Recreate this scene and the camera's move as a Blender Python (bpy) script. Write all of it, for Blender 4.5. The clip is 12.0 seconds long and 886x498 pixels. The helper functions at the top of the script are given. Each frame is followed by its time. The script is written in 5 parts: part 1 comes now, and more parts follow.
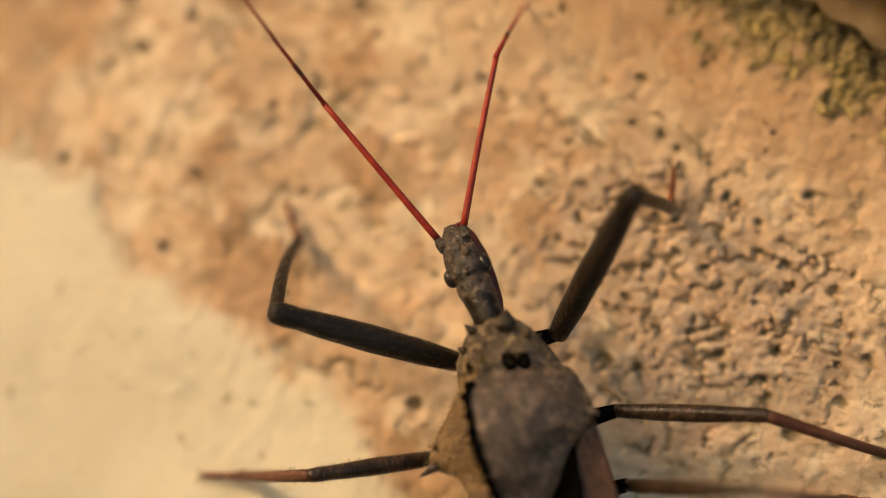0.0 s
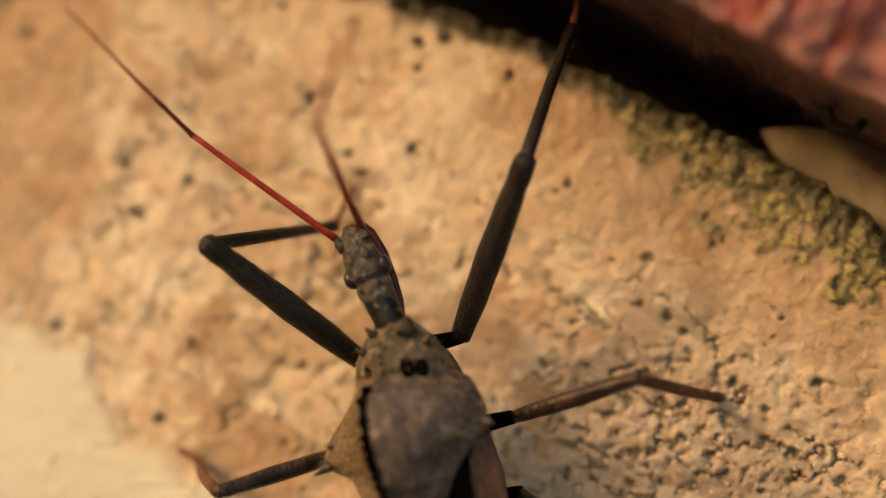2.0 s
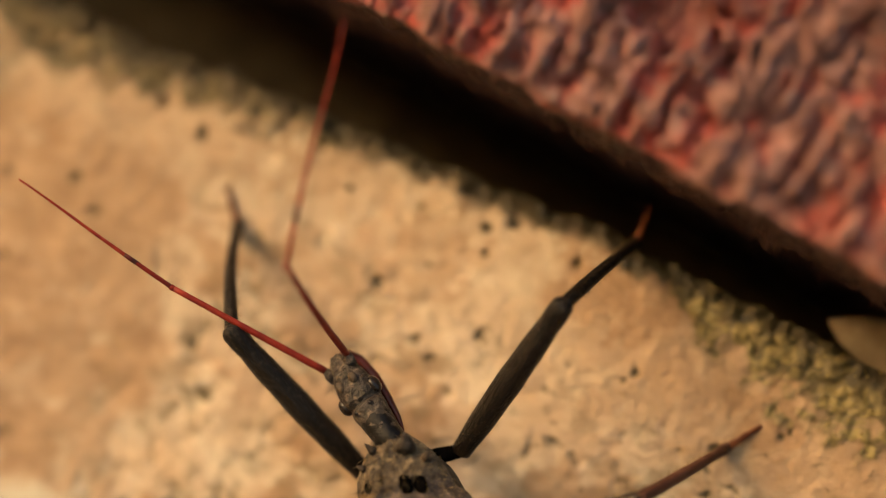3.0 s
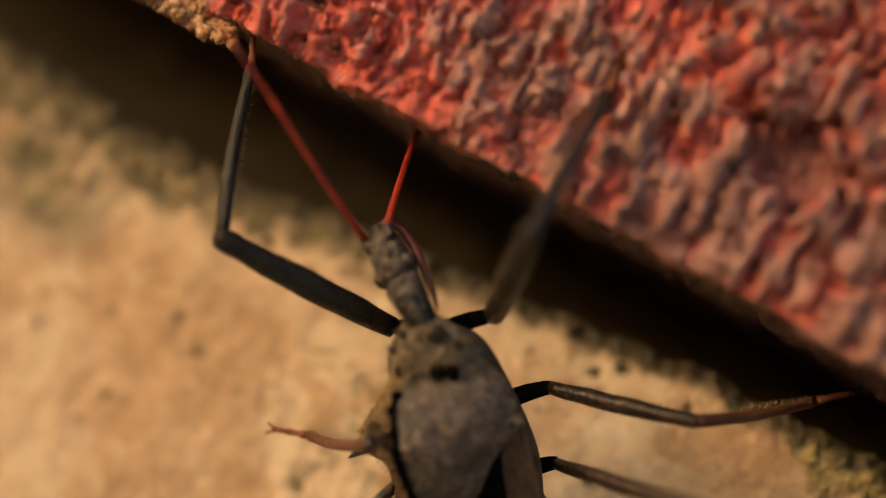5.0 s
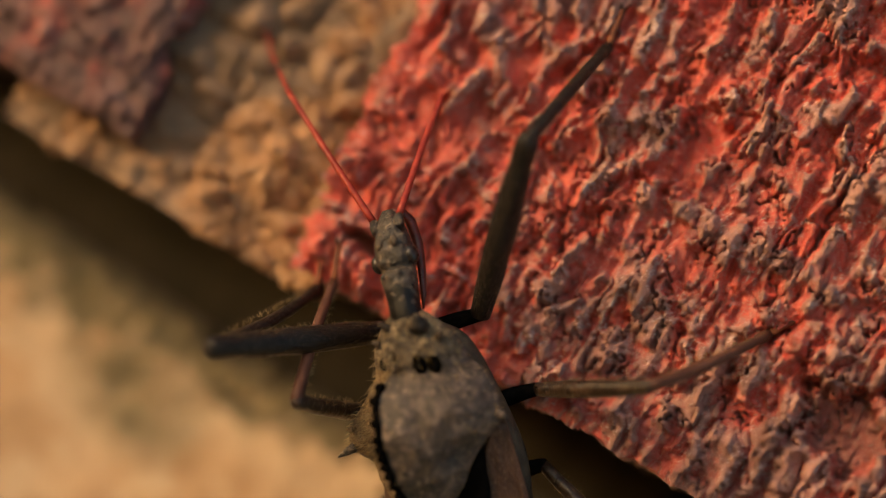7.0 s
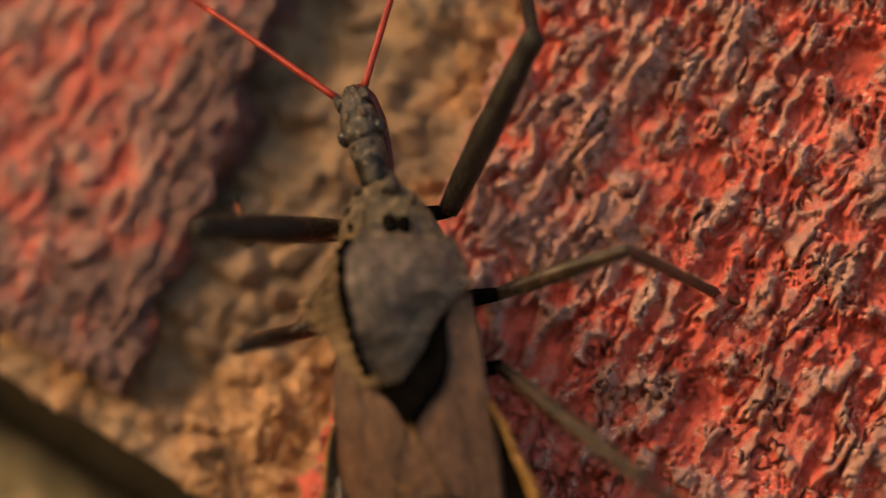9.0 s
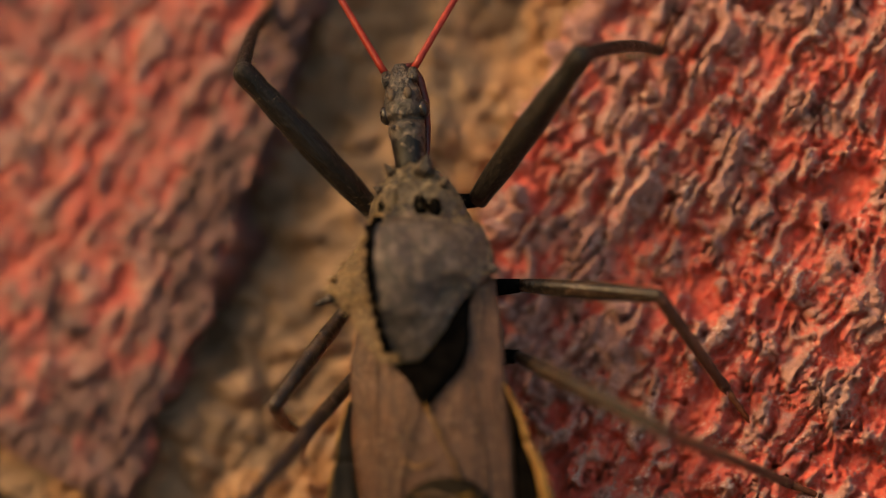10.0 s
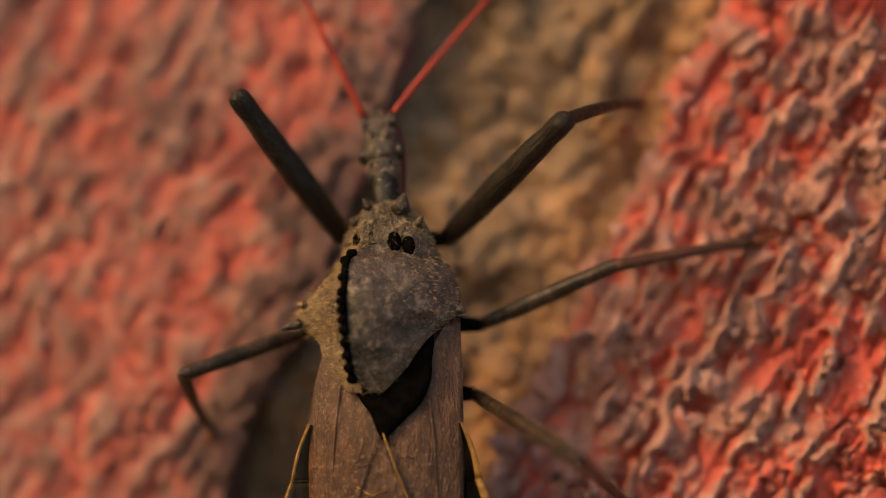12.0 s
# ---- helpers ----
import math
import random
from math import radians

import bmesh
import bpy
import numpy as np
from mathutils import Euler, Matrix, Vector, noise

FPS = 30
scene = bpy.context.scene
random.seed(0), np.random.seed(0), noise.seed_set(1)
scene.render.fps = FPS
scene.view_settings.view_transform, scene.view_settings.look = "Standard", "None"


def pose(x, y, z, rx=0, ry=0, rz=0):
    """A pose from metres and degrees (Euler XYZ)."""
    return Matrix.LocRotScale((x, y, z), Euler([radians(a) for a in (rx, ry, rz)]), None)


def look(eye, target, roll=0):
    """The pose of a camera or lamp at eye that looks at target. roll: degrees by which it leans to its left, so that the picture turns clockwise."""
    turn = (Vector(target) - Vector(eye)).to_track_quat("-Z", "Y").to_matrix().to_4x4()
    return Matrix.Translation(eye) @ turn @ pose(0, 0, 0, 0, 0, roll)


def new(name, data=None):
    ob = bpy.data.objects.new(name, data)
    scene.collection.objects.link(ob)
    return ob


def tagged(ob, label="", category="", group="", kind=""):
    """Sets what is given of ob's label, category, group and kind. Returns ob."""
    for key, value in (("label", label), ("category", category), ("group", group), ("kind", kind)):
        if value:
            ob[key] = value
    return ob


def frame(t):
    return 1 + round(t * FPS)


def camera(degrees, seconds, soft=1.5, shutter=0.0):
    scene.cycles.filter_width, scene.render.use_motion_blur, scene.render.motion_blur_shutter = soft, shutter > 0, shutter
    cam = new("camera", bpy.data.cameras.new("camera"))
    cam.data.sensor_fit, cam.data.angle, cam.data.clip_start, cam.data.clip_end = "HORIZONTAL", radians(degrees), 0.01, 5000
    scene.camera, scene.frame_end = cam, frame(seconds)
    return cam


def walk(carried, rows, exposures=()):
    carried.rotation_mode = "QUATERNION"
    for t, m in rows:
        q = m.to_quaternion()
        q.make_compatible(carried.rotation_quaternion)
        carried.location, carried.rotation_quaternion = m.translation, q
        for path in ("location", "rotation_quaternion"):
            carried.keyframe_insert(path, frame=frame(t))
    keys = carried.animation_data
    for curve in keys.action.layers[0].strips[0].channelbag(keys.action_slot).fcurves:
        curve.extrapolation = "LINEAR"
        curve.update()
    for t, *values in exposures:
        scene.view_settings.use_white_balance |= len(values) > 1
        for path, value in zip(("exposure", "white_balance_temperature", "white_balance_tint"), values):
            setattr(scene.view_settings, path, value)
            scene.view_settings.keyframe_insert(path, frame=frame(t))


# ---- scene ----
# Lengths below are in millimetres unless a name says otherwise; the scene itself is in metres.
MM = 0.001

cam = camera(24.0, 12.0, soft=1.1)
cam.data.dof.use_dof = True
cam.data.dof.focus_distance = 0.0969
cam.data.dof.aperture_fstop = 11.0

# seconds; eye in millimetres; turn to the left, tilt up and roll in degrees
CAMERA_ROWS = [
    (0, 53.9, -100.2, -24.2, 12.40, 1.30, 28.44),
    (0.5, 51.0, -100.1, -23.0, 11.55, 0.77, 28.32),
    (1, 52.3, -98.9, -22.0, 12.41, 0.77, 28.61),
    (1.5, 49.5, -100.3, -18.2, 11.01, 0.64, 28.37),
    (2, 46.8, -99.9, -14.1, 10.90, -0.09, 28.70),
    (2.5, 45.0, -100.4, -10.2, 11.16, 0.05, 29.05),
    (3, 40.8, -101.3, -9.0, 11.54, 0.64, 29.14),
    (3.5, 34.9, -101.7, -8.5, 11.41, 0.21, 29.17),
    (3.7, 32.1, -101.7, -8.7, 10.71, 0.62, 29.48),
    (5.3, 33.7, -103.7, -6.8, 12.10, 1.97, 29.25),
    (5.5, 31.3, -104.9, -3.3, 11.20, 0.60, 28.95),
    (6, 26.9, -104.0, 0.0, 11.45, -0.11, 29.48),
    (6.5, 27.5, -107.2, 1.3, 12.02, -0.15, 29.29),
    (7, 29.2, -109.5, 3.6, 13.75, 0.35, 29.62),
    (7.2, 30.0, -109.5, 5.8, 13.88, 0.17, 29.38),
    (8.8, 20.3, -110.1, 13.1, 11.43, 0.34, 28.77),
    (9, 19.2, -110.7, 15.0, 11.40, 0.17, 28.67),
    (9.5, 18.2, -111.2, 16.2, 11.76, 0.51, 28.45),
    (10, 17.7, -111.7, 18.7, 12.00, 1.04, 28.62),
    (10.5, 15.8, -112.2, 22.5, 11.40, 0.45, 28.38),
    (11, 15.1, -112.8, 25.2, 11.70, 0.68, 28.39),
    (11.5, 14.3, -113.3, 33.2, 12.37, -0.19, 28.60),
    (12, 10.8, -114.8, 37.5, 11.73, 0.70, 28.98),
]


def view(x, y, z, turn, tilt, roll):
    a, b = radians(turn), radians(tilt)
    ahead = Vector((-math.sin(a) * math.cos(b), math.cos(a) * math.cos(b), math.sin(b)))
    eye = Vector((x, y, z)) * MM
    return look(eye, eye + ahead * 0.1, roll)


walk(cam, [(row[0], view(*row[1:])) for row in CAMERA_ROWS], exposures=[(0, 1.24, 6500, 11), (12, 1.24, 6500, 11)])

# ---- light: a low, hazy sun from the west end of the wall, and the sky ----
SUN_TO = Vector((-0.8, -0.58, 0.1)).normalized()
world = bpy.data.worlds.new("world")
scene.world = world
world.use_nodes = True
sky = world.node_tree.nodes.new("ShaderNodeTexSky")
sky.sky_type = "NISHITA"
sky.sun_disc = False
sky.sun_elevation = math.asin(SUN_TO.z)
sky.sun_rotation = math.atan2(SUN_TO.x, SUN_TO.y)
sky.air_density, sky.dust_density = 1.0, 3.0
background = world.node_tree.nodes["Background"]
background.inputs["Strength"].default_value = 0.194
world.node_tree.links.new(sky.outputs["Color"], background.inputs["Color"])
sun = new("sun", bpy.data.lights.new("sun", "SUN"))
sun.data.energy, sun.data.angle, sun.data.color = 0.64, radians(8), (1.0, 0.74, 0.5)
sun.matrix_world = look(SUN_TO * 2, (0, 0, 0))

# ---- numeric noise for relief ----


def lattice(i, j, seed):
    n = (i.astype(np.int64) * 374761393 + j.astype(np.int64) * 668265263 + seed * 1442695041) & 0xFFFFFFFF
    n = ((n ^ (n >> 13)) * 1274126177) & 0xFFFFFFFF
    n = ((n ^ (n >> 16)) * 2246822519) & 0xFFFFFFFF
    return ((n ^ (n >> 15)) & 0xFFFFFF) / 0xFFFFFF


def perlin(x, y, seed=0):
    xi, yi = np.floor(x), np.floor(y)
    fx, fy = x - xi, y - yi
    u, v = fx * fx * fx * (fx * (fx * 6 - 15) + 10), fy * fy * fy * (fy * (fy * 6 - 15) + 10)

    def corner(a, b):
        g = lattice(xi + a, yi + b, seed) * 2 * np.pi
        return np.cos(g) * (fx - a) + np.sin(g) * (fy - b)

    low = corner(0, 0) * (1 - u) + corner(1, 0) * u
    high = corner(0, 1) * (1 - u) + corner(1, 1) * u
    return (low * (1 - v) + high * v) * 1.5


def fbm(x, y, octaves=4, seed=0):
    total, amount, scale = 0.0, 1.0, 1.0
    for k in range(octaves):
        total = total + amount * perlin(x * scale + 17.3 * k, y * scale - 9.1 * k, seed + k)
        amount, scale = amount * 0.5, scale * 2.03
    return total


def cells(x, y, seed=0):
    """Distance to the nearest cell point, gap to the second nearest, and a random number for the cell."""
    xi, yi = np.floor(x), np.floor(y)
    best, second, mark = np.full(x.shape, 9.0), np.full(x.shape, 9.0), np.zeros(x.shape)
    for a in (-1, 0, 1):
        for b in (-1, 0, 1):
            px = xi + a + lattice(xi + a, yi + b, seed + 11)
            py = yi + b + lattice(xi + a, yi + b, seed + 23)
            d = np.hypot(px - x, py - y)
            near = d < best
            second = np.where(near, best, np.minimum(second, d))
            mark = np.where(near, lattice(xi + a, yi + b, seed + 37), mark)
            best = np.where(near, d, best)
    return best, second - best, mark


def step(a, b, x):
    s = np.clip((x - a) / (b - a), 0, 1)
    return s * s * (3 - 2 * s)


# ---- materials ----


class Shader:
    """A node material with object coordinates in millimetres."""

    def __init__(self, name):
        self.m = bpy.data.materials.new(name)
        self.m.use_nodes = True
        self.n, self.l = self.m.node_tree.nodes, self.m.node_tree.links
        self.b = self.n["Principled BSDF"]
        self.coord = self.n.new("ShaderNodeTexCoord").outputs["Object"]

    def noise(self, size, detail=5, rough=0.6, stretch=(1, 1, 1)):
        mapping = self.n.new("ShaderNodeMapping")
        mapping.inputs["Scale"].default_value = [1000 / size / s for s in stretch]
        self.l.new(self.coord, mapping.inputs["Vector"])
        node = self.n.new("ShaderNodeTexNoise")
        node.inputs["Scale"].default_value, node.inputs["Detail"].default_value = 1, detail
        node.inputs["Roughness"].default_value = rough
        self.l.new(mapping.outputs["Vector"], node.inputs["Vector"])
        return node.outputs["Fac"]

    def attribute(self, name):
        node = self.n.new("ShaderNodeAttribute")
        node.attribute_name = name
        return node.outputs["Fac"]

    def ramp(self, fac, *stops):
        node = self.n.new("ShaderNodeValToRGB")
        while len(node.color_ramp.elements) < len(stops):
            node.color_ramp.elements.new(0.5)
        for e, (at, colour) in zip(node.color_ramp.elements, stops):
            e.position = at
            e.color = (*colour, 1) if len(colour) == 3 else colour
        self.l.new(fac, node.inputs["Fac"])
        return node.outputs["Color"]

    def grey(self, fac, a, b, low=0.0, high=1.0):
        node = self.n.new("ShaderNodeMapRange")
        for key, value in (("From Min", a), ("From Max", b), ("To Min", low), ("To Max", high)):
            node.inputs[key].default_value = value
        self.l.new(fac, node.inputs["Value"])
        return node.outputs["Result"]

    def mix(self, fac, a, b, kind="MIX"):
        node = self.n.new("ShaderNodeMix")
        node.data_type, node.blend_type = "RGBA", kind
        if isinstance(fac, (int, float)):
            node.inputs["Factor"].default_value = fac
        else:
            self.l.new(fac, node.inputs["Factor"])
        for socket, value in ((node.inputs[6], a), (node.inputs[7], b)):
            if isinstance(value, tuple):
                socket.default_value = (*value, 1)
            else:
                self.l.new(value, socket)
        return node.outputs[2]

    def maths(self, op, a, b):
        node = self.n.new("ShaderNodeMath")
        node.operation = op
        for socket, value in zip(node.inputs, (a, b)):
            if isinstance(value, (int, float)):
                socket.default_value = value
            else:
                self.l.new(value, socket)
        return node.outputs[0]

    def bump(self, fac, height, strength=1.0):
        node = self.n.new("ShaderNodeBump")
        node.inputs["Strength"].default_value = strength
        node.inputs["Distance"].default_value = height * MM
        self.l.new(fac, node.inputs["Height"])
        if self.b.inputs["Normal"].links:
            self.l.new(self.b.inputs["Normal"].links[0].from_socket, node.inputs["Normal"])
        self.l.new(node.outputs["Normal"], self.b.inputs["Normal"])

    def colour(self, socket):
        self.l.new(socket, self.b.inputs["Base Color"])

    def gloss(self, rough, spec=0.5, metal=0.0, coat=0.0):
        if isinstance(rough, (int, float)):
            self.b.inputs["Roughness"].default_value = rough
        else:
            self.l.new(rough, self.b.inputs["Roughness"])
        self.b.inputs["Specular IOR Level"].default_value = spec
        self.b.inputs["Metallic"].default_value = metal
        self.b.inputs["Coat Weight"].default_value = coat


def plain(name, dark, light, size, rough=0.6, spec=0.4, grain=0.15, height=0.03, fleck=None, metal=0.0, coat=0.0, stretch=(1, 1, 1)):
    """A surface mottled between two colours at the given size, with a finer grain."""
    s = Shader(name)
    c = s.ramp(s.noise(size, 6, 0.7, stretch=stretch), (0.32, dark), (0.68, light))
    c = s.mix(s.grey(s.noise(grain * 5, 4, stretch=stretch), 0.35, 0.6, 0.75, 0.0), c, dark)
    if fleck:
        c = s.mix(s.grey(s.noise(grain * 2.5, 3), 0.54, 0.7, 0, 0.6), c, fleck)
    s.colour(c)
    s.gloss(s.grey(s.noise(size * 0.6, 3), 0.3, 0.7, rough - 0.1, rough + 0.1), spec, metal, coat)
    s.bump(s.noise(grain, 4, stretch=stretch), height)
    s.bump(s.noise(grain * 4, 4, stretch=stretch), height * 3)
    return s.m


def red_paint():
    s = Shader("red masonry paint")
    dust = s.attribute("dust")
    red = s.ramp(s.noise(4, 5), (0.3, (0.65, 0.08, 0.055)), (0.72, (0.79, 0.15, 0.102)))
    grime_shade = s.ramp(s.noise(1.3, 6, 0.75), (0.28, (0.34, 0.158, 0.132)), (0.5, (0.52, 0.255, 0.21)), (0.72, (0.68, 0.395, 0.33)))
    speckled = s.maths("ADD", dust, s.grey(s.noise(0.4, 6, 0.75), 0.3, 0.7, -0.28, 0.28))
    c = s.mix(s.grey(speckled, 0.3, 0.8), red, grime_shade)
    c = s.mix(s.grey(s.noise(9, 5), 0.5, 0.72, 0, 0.35), c, (0.36, 0.16, 0.145))
    c = s.mix(s.attribute("rim"), c, (0.8, 0.58, 0.51))
    c = s.mix(s.grey(s.noise(0.14, 4, 0.7), 0.54, 0.66, 0, 0.6), c, (0.7, 0.42, 0.35))
    c = s.mix(s.grey(s.noise(0.5, 4), 0.62, 0.72, 0, 0.4), c, (0.2, 0.07, 0.05))
    # Sooty patches and painted shade share this dark brown.
    c = s.mix(s.attribute("soot_shade"), c, s.ramp(s.noise(1.5, 5), (0.3, (0.08, 0.042, 0.04)), (0.7, (0.25, 0.125, 0.11))))
    s.colour(c)
    s.gloss(s.grey(speckled, 0, 1, 0.28, 0.8), 0.5)
    s.bump(s.noise(0.11, 5, 0.85), 0.08)
    s.bump(s.noise(0.34, 7, 0.8, stretch=(1, 1, 1.7)), 0.14)
    return s.m


def joint_mortar():
    s = Shader("sandy mortar")
    c = s.ramp(s.noise(1.6, 6, 0.7), (0.28, (0.23, 0.14, 0.075)), (0.5, (0.45, 0.245, 0.13)), (0.72, (0.55, 0.33, 0.19)))
    c = s.mix(s.grey(s.noise(0.5, 4), 0.52, 0.68, 0, 0.75), c, (0.12, 0.085, 0.062))
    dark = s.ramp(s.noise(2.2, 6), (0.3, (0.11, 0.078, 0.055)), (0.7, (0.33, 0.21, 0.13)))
    c = s.mix(s.attribute("soot_shade"), c, dark)
    s.colour(c)
    s.gloss(0.85, 0.3)
    s.bump(s.noise(0.3, 5, 0.7), 0.12)
    return s.m


def cream_paint():
    s = Shader("cream masonry paint")
    tan = s.ramp(s.noise(7, 6, 0.65), (0.3, (0.463, 0.309, 0.196)), (0.5, (0.541, 0.407, 0.279)), (0.7, (0.601, 0.479, 0.349)))
    tan = s.mix(s.grey(s.noise(2.2, 6, 0.75), 0.52, 0.66, 0, 0.6), tan, (0.481, 0.354, 0.242))
    tan = s.mix(s.grey(s.noise(2.9, 5, 0.7), 0.48, 0.62, 0, 0.85), tan, (0.685, 0.572, 0.419))
    tan = s.mix(s.grey(s.noise(3.7, 5, 0.7), 0.54, 0.68, 0, 0.5), tan, (0.37, 0.3, 0.21))
    tan = s.mix(s.grey(s.noise(3.3, 4, 0.6, stretch=(1.6, 1, 1)), 0.56, 0.72, 0, 0.5), tan, (0.739, 0.499, 0.285))
    pale = s.ramp(s.noise(8, 4), (0.3, (0.529, 0.479, 0.367)), (0.7, (0.601, 0.557, 0.441)))
    pale = s.mix(s.grey(s.noise(1.6, 4), 0.6, 0.75, 0, 0.35), pale, (0.601, 0.499, 0.312))
    stone = s.ramp(s.noise(0.7, 6, 0.75), (0.28, (0.27, 0.185, 0.13)), (0.48, (0.42, 0.3, 0.2)), (0.7, (0.55, 0.42, 0.3)))
    stone = s.mix(0.5, stone, s.ramp(s.attribute("tone"), (0.15, (0.25, 0.175, 0.125)), (0.4, (0.46, 0.31, 0.19)), (0.6, (0.41, 0.32, 0.245)), (0.85, (0.6, 0.48, 0.36))))
    c = s.mix(s.attribute("pale"), tan, pale)
    c = s.mix(s.attribute("stone"), c, stone)
    worn = s.ramp(s.noise(1.8, 5, 0.7), (0.3, (0.29, 0.17, 0.092)), (0.7, (0.47, 0.305, 0.175)))
    c = s.mix(s.attribute("worn"), c, worn)
    green = s.ramp(s.noise(1.2, 5), (0.3, (0.045, 0.042, 0.024)), (0.7, (0.22, 0.165, 0.08)))
    c = s.mix(s.attribute("algae"), c, green)
    crust = s.ramp(s.attribute("tone"), (0.1, (0.11, 0.088, 0.04)), (0.5, (0.25, 0.195, 0.075)), (0.9, (0.37, 0.29, 0.115)))
    crust = s.mix(s.grey(s.noise(1.8, 5, 0.7), 0.45, 0.65, 0, 0.8), crust, (0.14, 0.115, 0.06))
    c = s.mix(s.attribute("lichen"), c, crust)
    specks = s.grey(s.noise(0.8, 3, 0.5), 0.66, 0.72, 0, 0.6)
    c = s.mix(specks, c, (0.16, 0.12, 0.07))
    # Near-black for painted shade inside the gap and the sooty edge.
    c = s.mix(s.attribute("soot_shade"), c, (0.03, 0.025, 0.017))
    s.colour(c)
    s.gloss(s.grey(s.noise(3, 4), 0.3, 0.7, 0.45, 0.7), 0.4)
    s.bump(s.noise(0.9, 6, 0.75), 0.12)
    s.bump(s.noise(0.55, 2, 0.4), 0.14)
    s.bump(s.noise(0.2, 4), 0.03)
    return s.m


def glinting_membrane():
    s = Shader("black bronze wing membrane")
    crinkle = s.noise(0.2, 4, 0.75, stretch=(1.6, 1, 1))
    # Gold glints of the crinkled membrane are painted into the base colour.
    gold_glint = s.maths("MULTIPLY", s.grey(crinkle, 0.53, 0.6), s.grey(s.noise(1.7, 3), 0.46, 0.6))
    c = s.ramp(s.noise(1.2, 4), (0.3, (0.003, 0.0022, 0.0012)), (0.7, (0.014, 0.009, 0.003)))
    s.colour(s.mix(gold_glint, c, (0.42, 0.23, 0.045)))
    s.gloss(s.grey(s.noise(0.5, 3), 0.3, 0.7, 0.12, 0.3), 0.09)
    s.bump(crinkle, 0.16)
    s.bump(s.noise(1.1, 3), 0.3)
    return s.m


